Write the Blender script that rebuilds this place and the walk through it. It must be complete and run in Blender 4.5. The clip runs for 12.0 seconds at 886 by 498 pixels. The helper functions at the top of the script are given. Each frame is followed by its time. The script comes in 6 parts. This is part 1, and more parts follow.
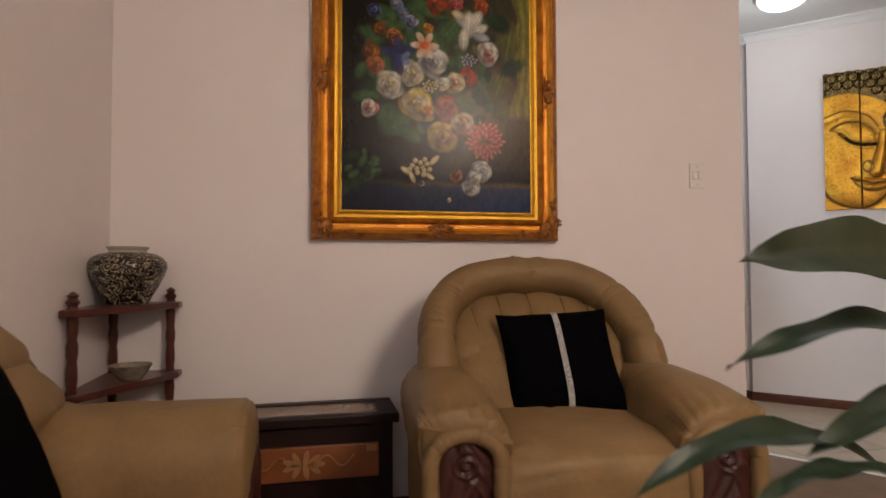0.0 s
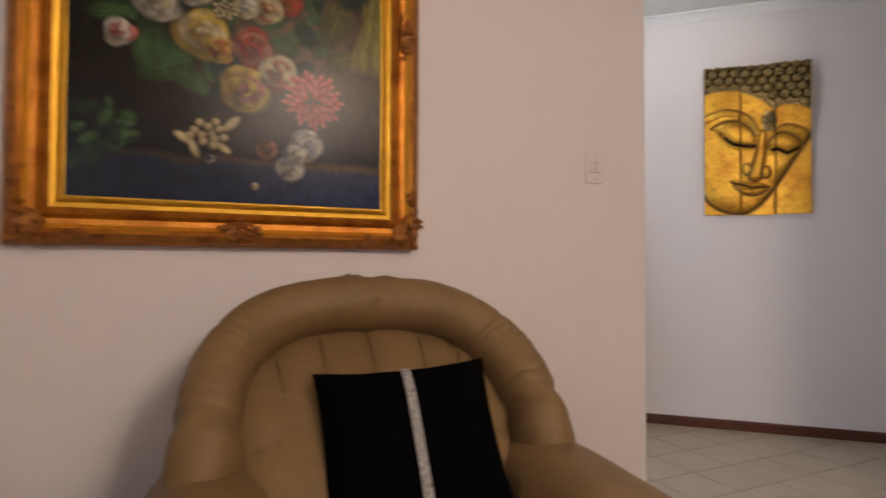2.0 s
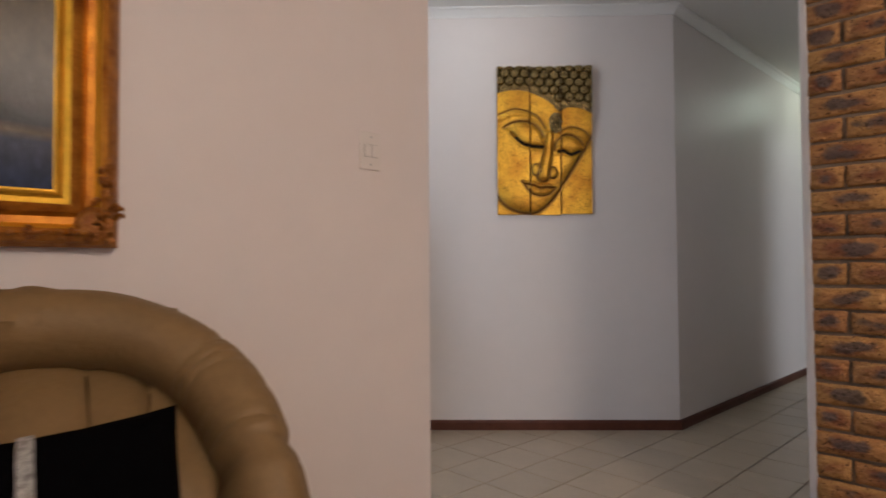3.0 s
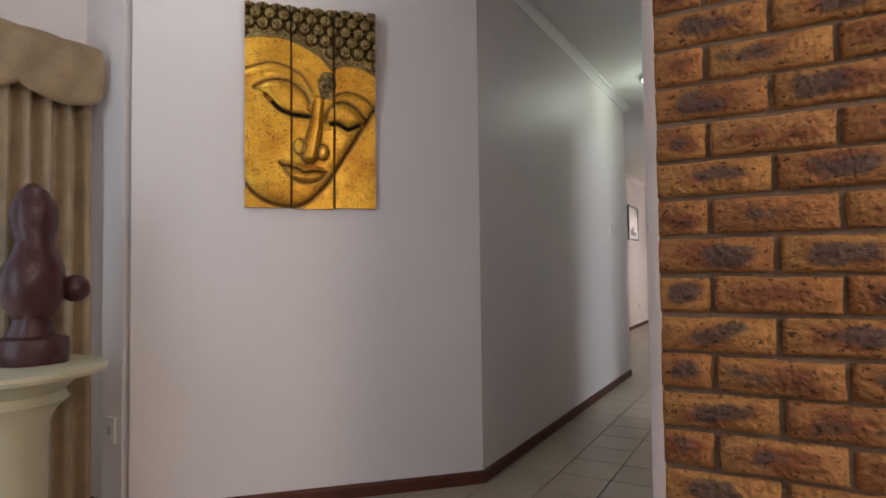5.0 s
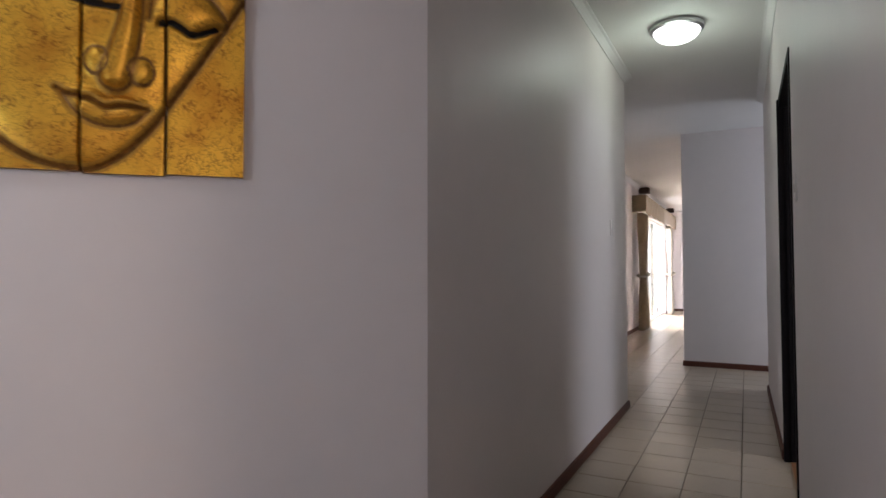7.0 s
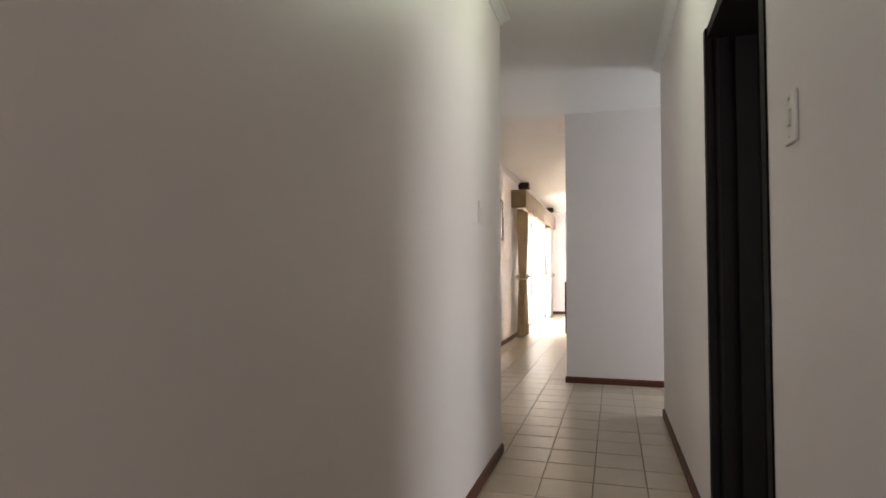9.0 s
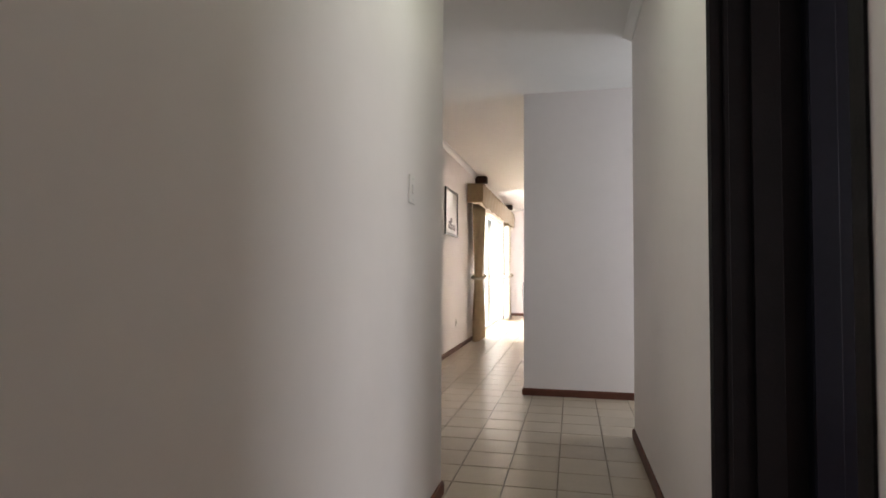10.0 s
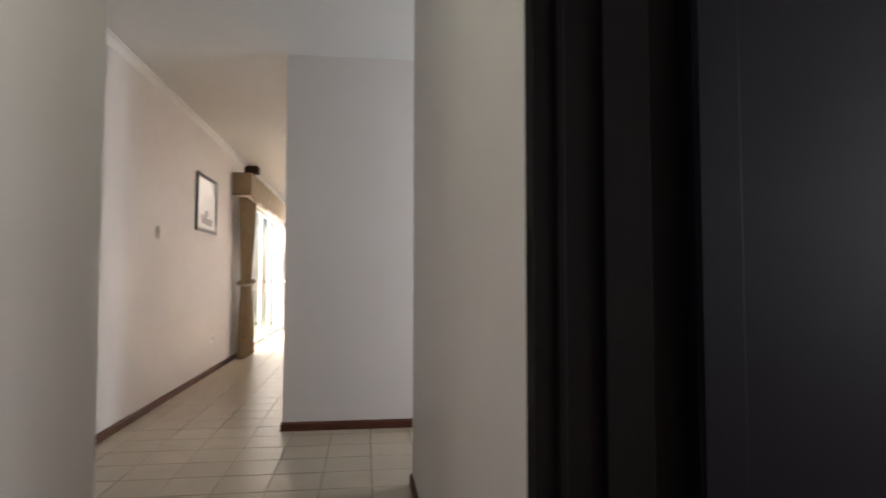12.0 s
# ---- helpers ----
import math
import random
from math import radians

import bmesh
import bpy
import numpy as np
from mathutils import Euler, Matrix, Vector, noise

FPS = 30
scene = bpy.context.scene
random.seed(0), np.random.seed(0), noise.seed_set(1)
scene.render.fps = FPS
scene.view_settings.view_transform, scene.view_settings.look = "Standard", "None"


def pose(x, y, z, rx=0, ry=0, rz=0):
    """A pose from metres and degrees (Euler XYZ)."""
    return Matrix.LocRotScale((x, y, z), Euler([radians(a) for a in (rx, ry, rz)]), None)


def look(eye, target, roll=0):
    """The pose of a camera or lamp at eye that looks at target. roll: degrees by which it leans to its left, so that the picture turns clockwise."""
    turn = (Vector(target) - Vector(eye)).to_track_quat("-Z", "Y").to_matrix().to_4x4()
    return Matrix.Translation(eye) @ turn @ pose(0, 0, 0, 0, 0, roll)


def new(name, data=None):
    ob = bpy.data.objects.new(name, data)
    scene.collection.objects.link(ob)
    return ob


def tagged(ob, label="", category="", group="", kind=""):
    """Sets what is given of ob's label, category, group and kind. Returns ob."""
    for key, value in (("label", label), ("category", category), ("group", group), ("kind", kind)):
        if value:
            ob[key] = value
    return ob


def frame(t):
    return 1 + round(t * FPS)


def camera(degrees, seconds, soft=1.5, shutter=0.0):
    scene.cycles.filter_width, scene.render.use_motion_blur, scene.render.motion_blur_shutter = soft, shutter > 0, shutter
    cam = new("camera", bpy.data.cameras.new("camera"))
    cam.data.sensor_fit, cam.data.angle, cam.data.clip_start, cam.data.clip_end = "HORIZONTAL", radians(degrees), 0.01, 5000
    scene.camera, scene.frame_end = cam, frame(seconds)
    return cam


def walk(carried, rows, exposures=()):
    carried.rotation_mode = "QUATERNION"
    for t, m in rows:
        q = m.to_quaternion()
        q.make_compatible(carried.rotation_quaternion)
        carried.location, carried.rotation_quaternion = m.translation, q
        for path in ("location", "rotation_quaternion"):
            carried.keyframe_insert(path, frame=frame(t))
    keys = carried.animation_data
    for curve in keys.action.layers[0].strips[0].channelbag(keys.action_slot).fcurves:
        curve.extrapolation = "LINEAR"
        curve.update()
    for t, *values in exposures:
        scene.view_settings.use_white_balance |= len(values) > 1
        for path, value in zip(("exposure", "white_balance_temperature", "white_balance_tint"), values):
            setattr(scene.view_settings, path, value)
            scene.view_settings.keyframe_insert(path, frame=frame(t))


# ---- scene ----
# ---- camera and walk ----
cam = camera(74.06, 12.0, 1.6, 0.4)
PATH = [
    (0.0, 0.429, 0.643, 0.974, -12.68, 1.89, -0.16),
    (0.5, 0.509, 0.837, 1.001, -12.61, 1.74, 0.06),
    (1.0, 0.619, 1.035, 1.027, -12.95, 1.43, 0.24),
    (1.5, 0.674, 1.222, 1.038, -15.99, 1.39, 0.27),
    (2.0, 0.761, 1.340, 1.045, -25.49, 1.52, 0.23),
    (2.5, 0.922, 1.468, 1.040, -35.45, 1.53, 0.09),
    (3.0, 1.090, 1.564, 1.046, -43.54, 1.63, -0.36),
    (3.5, 1.271, 1.656, 1.040, -51.12, 2.26, -0.62),
    (5.5, 2.355, 2.012, 1.076, -60.52, 2.04, -0.62),
    (6.0, 2.647, 2.114, 1.086, -60.59, 2.10, -0.52),
    (6.5, 2.913, 2.267, 1.109, -60.93, 2.04, -0.29),
    (7.0, 3.174, 2.384, 1.115, -62.73, 2.06, -0.08),
    (9.0, 4.532, 2.580, 1.109, -73.81, 2.20, 0.04),
    (9.5, 4.916, 2.623, 1.098, -75.76, 2.21, 0.05),
    (10.0, 5.255, 2.616, 1.088, -77.59, 2.26, 0.32),
    (10.5, 5.578, 2.592, 1.093, -79.33, 2.34, 0.22),
    (11.0, 5.855, 2.584, 1.093, -82.28, 2.47, 0.28),
    (11.5, 6.061, 2.568, 1.095, -89.38, 2.52, 0.20),
    (12.0, 6.250, 2.469, 1.081, -97.55, 2.84, 0.05),
]


def eye_pose(x, y, z, yaw, pitch, roll):
    return Matrix.Translation((x, y, z)) @ Euler((0, 0, radians(yaw))).to_matrix().to_4x4() @ \
        Euler((radians(90 + pitch), 0, 0)).to_matrix().to_4x4() @ Euler((0, 0, radians(roll))).to_matrix().to_4x4()


# seconds, stops, white balance
EXPOSURES = [(0.0, 0.02, 6400, 10), (1.0, -0.04, 6400, 10.3), (2.0, -0.03, 6380, 10.3), (2.5, -0.02, 6400, 10.5), (3.0, -0.2, 6380, 10.8), (3.5, -0.32, 6320, 11), (5.5, 0.02, 6400, 12.5), (6.5, -0.28, 6250, 15.5), (7.0, -0.25, 6280, 16), (9.0, 0.36, 6950, 12.5), (9.5, 0.34, 6950, 12.5), (10.0, 0.26, 6850, 12), (11.0, 0.0, 6600, 12), (11.5, -0.04, 6680, 12), (12.0, 0.12, 6900, 11)]
walk(cam, [(r[0], eye_pose(*r[1:])) for r in PATH], EXPOSURES)

# ---- plan, in metres ----
CEIL = 2.71
WALL_P = 3.006      # wall with the large painting
EDGE_P = 2.398      # where that wall ends at the hall
ROOM_W = -0.29      # side wall of the living room
BRICK_X = 3.376     # face of the brick wall
WALL_L = 3.25       # corridor, door-less side
WALL_R = 2.216      # corridor, side with the door
BEND = 4.75         # corner of the slanting wall and the corridor
DIAG = 8.0          # slanting wall: x + y
DIAG_END = 3.608
CORR_L_END = 8.117
CORR_R_END = 9.36
CROSS = 10.57       # wall across the end of the corridor
CROSS_Y = 3.04
FAR_W = 4.20        # wall with the small picture and the sliding door
FAR_END = 20.3
WALL_RN = 2.172     # the side with the door runs a little askew: its start at the bricks
DOOR_A, DOOR_B, DOOR_H = 6.215, 7.19, 2.12
SOUTH = -3.0


def right_wall(x):
    """Face of the corridor side with the door, a straight line from the bricks to its far end."""
    return WALL_RN + (WALL_R - WALL_RN) * (x - BRICK_X) / (CORR_R_END - BRICK_X)


# ---- world and light ----
world = bpy.data.worlds.new("sky")
scene.world = world
world.use_nodes = True
wn = world.node_tree
sky = wn.nodes.new("ShaderNodeTexSky")
sky.sky_type = "NISHITA"
sky.sun_disc = False
sky.sun_elevation = radians(50)
sky.sun_rotation = radians(20)
wn.links.new(sky.outputs[0], wn.nodes["Background"].inputs[0])
wn.nodes["Background"].inputs[1].default_value = 0.1


def lamp(name, kind, m, energy, colour, size=0.3, size_y=None):
    data = bpy.data.lights.new(name, kind)
    data.energy, data.color = energy, colour
    if kind == "AREA":
        data.shape = "RECTANGLE"
        data.size, data.size_y = size, size_y or size
    elif kind == "SUN":
        data.angle = size
    else:
        data.shadow_soft_size = size
    ob = new(name, data)
    ob.matrix_world = m
    return ob


lamp("sun", "SUN", look((0, 0, 10), (-1.5, -6.0, 0)), 3.0, (1.0, 0.94, 0.85), radians(0.5))
# daylight standing in each window's opening, seen or added
# Side window out of view, added to brighten the slanting wall and corridor.
lamp("window_light_living", "AREA", look((ROOM_W + 0.06, -0.35, 1.55), (4.3, 3.5, 1.35)), 9, (0.90, 0.94, 1.0), 2.0, 1.3)
lamp("window_light_hall", "AREA", look((2.75, 4.70, 1.3), (3.2, 3.2, 1.2)), 2.5, (0.66, 0.80, 1.0), 0.9, 1.8)
# West hall window out of view, added to light the slanting wall evenly.
lamp("window_light_entrance", "AREA", look((1.53, 3.95, 1.15), (4.6, 3.2, 1.2)), 12.5, (0.76, 0.87, 1.0), 0.9, 1.8)
lamp("window_light_far", "AREA", look((16.9, FAR_W - 0.02, 1.15), (20.2, 2.0, 1.1)), 115, (0.95, 0.96, 1.0), 1.5, 2.0)
lamp("window_light_bedroom", "AREA", look((5.4, -1.45, 1.5), (7.0, 3.2, 1.2)), 66, (0.86, 0.93, 1.0), 1.8, 1.1)
lamp("window_light_passage", "AREA", look((9.96, -0.4, 1.5), (10.0, 3.0, 0.6)), 34, (0.76, 0.88, 1.0), 0.9, 1.1)
# lamps inside the ceiling lights
lamp("bulb_corridor", "POINT", pose(7.25, 2.76, CEIL - 0.16), 4.6, (0.82, 1.0, 0.80), 0.12)
lamp("bulb_hall", "POINT", pose(3.32, 3.73, CEIL - 0.16), 3.2, (0.95, 0.98, 1.0), 0.14)
lamp("bulb_living", "POINT", pose(1.88, -0.5, CEIL - 0.24), 124, (1.0, 0.84, 0.72), 0.36)

# ---- materials ----
MATS = {}


def material(name, colour, rough=0.5, metal=0.0, var=0.0, scale=6.0, bump=0.0, bump_scale=60.0, spec=0.5, second=None, sheen=0.0, per_piece=0.0, coat=0.0):
    """A surface with a slow and a fine variation of colour and a fine relief."""
    if name in MATS:
        return MATS[name]
    m = bpy.data.materials.new(name)
    m.use_nodes = True
    nt = m.node_tree
    b = nt.nodes["Principled BSDF"]
    b.inputs["Roughness"].default_value = rough
    b.inputs["Metallic"].default_value = metal
    b.inputs["Specular IOR Level"].default_value = spec
    b.inputs["Coat Weight"].default_value = coat
    b.inputs["Sheen Weight"].default_value = sheen
    co = nt.nodes.new("ShaderNodeTexCoord")
    vec = co.outputs["Object"]
    if per_piece:
        info = nt.nodes.new("ShaderNodeObjectInfo")
        shift = nt.nodes.new("ShaderNodeVectorMath")
        shift.operation = "MULTIPLY_ADD"
        nt.links.new(info.outputs["Random"], shift.inputs[0])
        shift.inputs[1].default_value = (91.0, 57.0, 33.0)
        nt.links.new(vec, shift.inputs[2])
        vec = shift.outputs[0]
    second = second or tuple(c * (1 - var) for c in colour)
    n1 = nt.nodes.new("ShaderNodeTexNoise")
    n1.inputs["Scale"].default_value = scale
    n1.inputs["Detail"].default_value = 6
    nt.links.new(vec, n1.inputs["Vector"])
    n2 = nt.nodes.new("ShaderNodeTexNoise")
    n2.inputs["Scale"].default_value = scale * 9
    n2.inputs["Detail"].default_value = 4
    nt.links.new(vec, n2.inputs["Vector"])
    add = nt.nodes.new("ShaderNodeMath")
    add.operation = "MULTIPLY_ADD"
    nt.links.new(n2.outputs[0], add.inputs[0])
    add.inputs[1].default_value = 0.45
    nt.links.new(n1.outputs[0], add.inputs[2])
    ramp = nt.nodes.new("ShaderNodeValToRGB")
    ramp.color_ramp.elements[0].position, ramp.color_ramp.elements[1].position = 0.45, 1.0
    ramp.color_ramp.elements[0].color = (*second, 1)
    ramp.color_ramp.elements[1].color = (*colour, 1)
    nt.links.new(add.outputs[0], ramp.inputs[0])
    out = ramp.outputs[0]
    if per_piece:
        hsv = nt.nodes.new("ShaderNodeHueSaturation")
        mr = nt.nodes.new("ShaderNodeMapRange")
        mr.inputs[3].default_value, mr.inputs[4].default_value = 1 - per_piece, 1 + per_piece
        nt.links.new(info.outputs["Random"], mr.inputs[0])
        nt.links.new(mr.outputs[0], hsv.inputs["Value"])
        nt.links.new(out, hsv.inputs["Color"])
        out = hsv.outputs[0]
    nt.links.new(out, b.inputs["Base Color"])
    if bump:
        n3 = nt.nodes.new("ShaderNodeTexNoise")
        n3.inputs["Scale"].default_value = bump_scale
        n3.inputs["Detail"].default_value = 5
        nt.links.new(vec, n3.inputs["Vector"])
        bp = nt.nodes.new("ShaderNodeBump")
        bp.inputs["Strength"].default_value = bump
        bp.inputs["Distance"].default_value = 0.01
        nt.links.new(n3.outputs[0], bp.inputs["Height"])
        nt.links.new(bp.outputs[0], b.inputs["Normal"])
    MATS[name] = m
    return m


def glow(name, colour, strength):
    m = bpy.data.materials.new(name)
    m.use_nodes = True
    b = m.node_tree.nodes["Principled BSDF"]
    b.inputs["Base Color"].default_value = (*colour, 1)
    b.inputs["Emission Color"].default_value = (*colour, 1)
    b.inputs["Emission Strength"].default_value = strength
    return m


PLASTER = material("painted_plaster", (0.795, 0.740, 0.725), 0.45, var=0.05, scale=1.2, bump=0.06, bump_scale=45, spec=0.35)
CEILING = material("ceiling_paint", (0.80, 0.79, 0.77), 0.6, var=0.04, scale=1.5, bump=0.04, spec=0.3)
CORNICE = material("cornice_paint", (0.82, 0.81, 0.80), 0.5, var=0.03, scale=2.0)
SKIRT = material("stained_skirting", (0.13, 0.045, 0.028), 0.5, spec=0.22, var=0.4, scale=9, bump=0.05)
DARKWOOD = material("dark_door_wood", (0.0085, 0.0062, 0.0066), 0.6, spec=0.08, var=0.4, scale=7, bump=0.06, bump_scale=90)
TILE = material("floor_tile", (0.49, 0.40, 0.30), 0.29, spec=0.42, var=0.16, scale=5, bump=0.02, bump_scale=30, per_piece=0.05)
GROUT = material("tile_grout", (0.29, 0.24, 0.18), 0.8, var=0.3, scale=12)
CARPET = material("brown_carpet", (0.24, 0.165, 0.115), 0.95, var=0.25, scale=10, bump=0.5, bump_scale=300)
MORTAR = material("brick_mortar", (0.27, 0.20, 0.145), 0.9, var=0.35, scale=20, bump=0.5, bump_scale=120)
PARQUET = material("orange_parquet", (0.42, 0.20, 0.09), 0.3, var=0.3, scale=6)
GLASS = bpy.data.materials.new("window_glass")
GLASS.use_nodes = True
gb = GLASS.node_tree.nodes["Principled BSDF"]
gb.inputs["Transmission Weight"].default_value = 1.0
gb.inputs["Roughness"].default_value = 0.02
gb.inputs["IOR"].default_value = 1.1

# ---- mesh helpers ----


def box_bm(bm, lo, hi):
    lo, hi = Vector(lo), Vector(hi)
    r = bmesh.ops.create_cube(bm, size=1, matrix=Matrix.Translation((lo + hi) / 2) @ Matrix.Diagonal((*(hi - lo), 1)))
    return r["verts"]


def boxes(*pairs):
    bm = bmesh.new()
    for lo, hi in pairs:
        box_bm(bm, lo, hi)
    return bm


def bevelled(bm, width, segments=2):
    bmesh.ops.bevel(bm, geom=bm.edges[:], offset=width, segments=segments, affect="EDGES", profile=0.5)
    return bm


def prism(bm, poly, z0, z1):
    """An upright block over a plan outline, counter-clockwise."""
    lo = [bm.verts.new((x, y, z0)) for x, y in poly]
    hi = [bm.verts.new((x, y, z1)) for x, y in poly]
    n = len(poly)
    for i in range(n):
        bm.faces.new((lo[i], lo[(i + 1) % n], hi[(i + 1) % n], hi[i]))
    bm.faces.new(hi)
    bm.faces.new(lo[::-1])
    return bm


def lathe(bm, profile, n=32, m=None):
    """Turned about z: profile of (radius, height), bottom to top."""
    m = m or Matrix()
    rings = [[bm.verts.new(m @ Vector((r * math.cos(a), r * math.sin(a), z))) for a in (2 * math.pi * k / n for k in range(n))] for r, z in profile]
    for a, b in zip(rings, rings[1:]):
        for k in range(n):
            bm.faces.new((a[k], a[(k + 1) % n], b[(k + 1) % n], b[k]))
    bm.faces.new(rings[0][::-1])
    bm.faces.new(rings[-1])
    return bm


def tube(bm, points, radius, n=8):
    """A round rod along points; radius may be a list."""
    pts = [Vector(p) for p in points]
    rad = radius if isinstance(radius, (list, tuple)) else [radius] * len(pts)
    rings = []
    for i, p in enumerate(pts):
        d = (pts[min(i + 1, len(pts) - 1)] - pts[max(i - 1, 0)]).normalized()
        u = d.orthogonal().normalized() if i == 0 else (rings_u - d * rings_u.dot(d)).normalized()
        rings_u = u
        v = d.cross(u)
        rings.append([bm.verts.new(p + rad[i] * (math.cos(a) * u + math.sin(a) * v)) for a in (2 * math.pi * k / n for k in range(n))])
    for a, b in zip(rings, rings[1:]):
        for k in range(n):
            bm.faces.new((a[k], a[(k + 1) % n], b[(k + 1) % n], b[k]))
    bm.faces.new(rings[0][::-1])
    bm.faces.new(rings[-1])
    return bm


def mesh_of(name, bm, mat, smooth=False):
    bmesh.ops.recalc_face_normals(bm, faces=bm.faces[:])
    me = bpy.data.meshes.new(name)
    bm.to_mesh(me)
    bm.free()
    for mt in (mat if isinstance(mat, (list, tuple)) else [mat]):
        me.materials.append(mt)
    if smooth:
        me.polygons.foreach_set("use_smooth", [True] * len(me.polygons))
        me.set_sharp_from_angle(angle=radians(40 if smooth is True else smooth))
    return me


def part(name, bm, mat, parent=None, label="", smooth=False):
    ob = new(name, mesh_of(name, bm, mat, smooth))
    if parent is not None:
        ob.parent = parent
    if label:
        ob["label"] = label
    return ob


def thing(name, m, label, category, group=""):
    ob = new(name)
    ob.empty_display_size = 0.1
    ob.matrix_world = m
    return tagged(ob, label, category, group)


def structure(name, bm, mat, label, category, smooth=False):
    return tagged(part(name, bm, mat, None, "", smooth), label, category, "", "structure")


# ---- the large structure ----
T = 0.12
H = CEIL + 0.06
structure("wall_painting", boxes(((ROOM_W - T, WALL_P, 0), (EDGE_P, WALL_P + T, H))), PLASTER, "off-white plastered living room wall behind the armchair", "wall")
WY0, WY1, WZ0, WZ1 = -1.35, 0.65, 0.9, 2.2
structure("wall_side", boxes(((ROOM_W - T, SOUTH - T, 0), (ROOM_W, WY0, H)), ((ROOM_W - T, WY1, 0), (ROOM_W, WALL_P, H)), ((ROOM_W - T, WY0, 0), (ROOM_W, WY1, WZ0)), ((ROOM_W - T, WY0, WZ1), (ROOM_W, WY1, H))), PLASTER, "off-white plastered side wall of the living room", "wall")
structure("wall_south", boxes(((ROOM_W, SOUTH - T, 0), (BRICK_X + 0.25, SOUTH, H))), PLASTER, "off-white plastered end wall of the living room", "wall")
# slanting wall: 0.2 thick behind its face
bm = bmesh.new()
prism(bm, [(BEND, WALL_L), (BEND + 0.25, WALL_L + 0.2), (DIAG_END + 0.2, DIAG - DIAG_END + 0.05), (DIAG_END, DIAG - DIAG_END)], 0, H)
structure("wall_slanting", bm, PLASTER, "pale grey-white slanting hall wall that carries the gilded face panel", "wall")
structure("wall_corridor_left", boxes(((BEND, WALL_L, 0), (CORR_L_END, WALL_L + 0.2, H))), PLASTER, "pale plastered corridor wall with a satin sheen", "wall")
structure("wall_corridor_return", boxes(((CORR_L_END - 0.2, WALL_L + 0.2, 0), (CORR_L_END, FAR_W, H))), PLASTER, "plastered return wall at the end of the corridor", "wall")
R0 = WALL_R - 0.25
bm = bmesh.new()
for xa, xb, z0, z1 in ((BRICK_X + 0.03, DOOR_A, 0, H), (DOOR_B, CORR_R_END, 0, H), (DOOR_A, DOOR_B, DOOR_H, H)):
    prism(bm, [(xa, R0), (xb, R0), (xb, right_wall(xb)), (xa, right_wall(xa))], z0, z1)
structure("wall_corridor_right", bm, PLASTER, "pale plastered corridor wall with a dark doorway", "wall")
structure("wall_cross", boxes(((CROSS, -1.0, 0), (CROSS + T, CROSS_Y, H))), PLASTER, "white plastered wall closing the end of the corridor", "wall")
SL0, SL1, SLH = 14.85, 19.0, 2.25
structure("wall_far", boxes(((CORR_L_END - 0.2, FAR_W, 0), (SL0, FAR_W + 0.2, H)), ((SL1, FAR_W, 0), (FAR_END + T, FAR_W + 0.2, H)), ((SL0, FAR_W, SLH), (SL1, FAR_W + 0.2, H))),
          PLASTER, "warm white plastered wall with a sliding door and a small picture", "wall")
structure("wall_far_end", boxes(((FAR_END, -1.0, 0), (FAR_END + T, FAR_W, H))), PLASTER, "white end wall of the far room", "wall")
structure("wall_far_south", boxes(((CROSS + T, -1.0, 0), (FAR_END, -1.0 + T, H))), PLASTER, "plain white wall of the far room", "wall")
structure("wall_passage", boxes(((CORR_R_END - 0.12, -1.0, 0), (CORR_R_END, R0, H)), ((CORR_R_END, -1.0, 0), (CROSS, -1.0 + T, 0.9)), ((CORR_R_END, -1.0, 2.1), (CROSS, -1.0 + T, H))),
          PLASTER, "plain white walls of the side passage", "wall")
# bedroom behind the door
structure("wall_bedroom", boxes(((4.4, -1.6, 0), (4.5, R0, H)), ((6.3, -1.6, 0), (9.1, -1.5, H)), ((4.5, -1.6, 0), (6.3, -1.5, 0.95)), ((4.5, -1.6, 2.05), (6.3, -1.5, H)), ((9.1, -1.6, 0), (CORR_R_END - 0.13, R0, H))), PLASTER, "plain white bedroom walls", "wall")
# hall recess with the curtained window
structure("wall_recess", boxes(((DIAG_END, DIAG - DIAG_END + 0.055, 0), (DIAG_END + 0.15, 5.0, H))), PLASTER, "pale grey plastered return wall beside the hall curtain", "wall")
HX0, HX1 = 2.25, 3.25
structure("wall_hall_window", boxes(((1.5, 4.75, 0), (HX0, 5.0, H)), ((HX1, 4.75, 0), (DIAG_END, 5.0, H)), ((HX0, 4.75, 2.2), (HX1, 5.0, H)), ((HX0, 4.75, 0), (HX1, 5.0, 0.25))), PLASTER,
          "white hall wall with a curtained window", "wall")
EY0, EY1, EZ0, EZ1 = 3.45, 4.45, 0.15, 2.15
structure("wall_hall_west", boxes(((1.38, WALL_P + T, 0), (1.5, EY0, H)), ((1.38, EY1, 0), (1.5, 5.0, H)), ((1.38, EY0, 0), (1.5, EY1, EZ0)), ((1.38, EY0, EZ1), (1.5, EY1, H))), PLASTER, "plain white end wall of the entrance hall with an added window", "wall")
structure("wall_brick", boxes(((BRICK_X + 0.012, SOUTH, 0), (BRICK_X + 0.25, WALL_RN - 0.022, H))), MORTAR, "mortar bed of a rustic orange-brown face-brick wall", "brick wall")
bm = bmesh.new()
rows = []
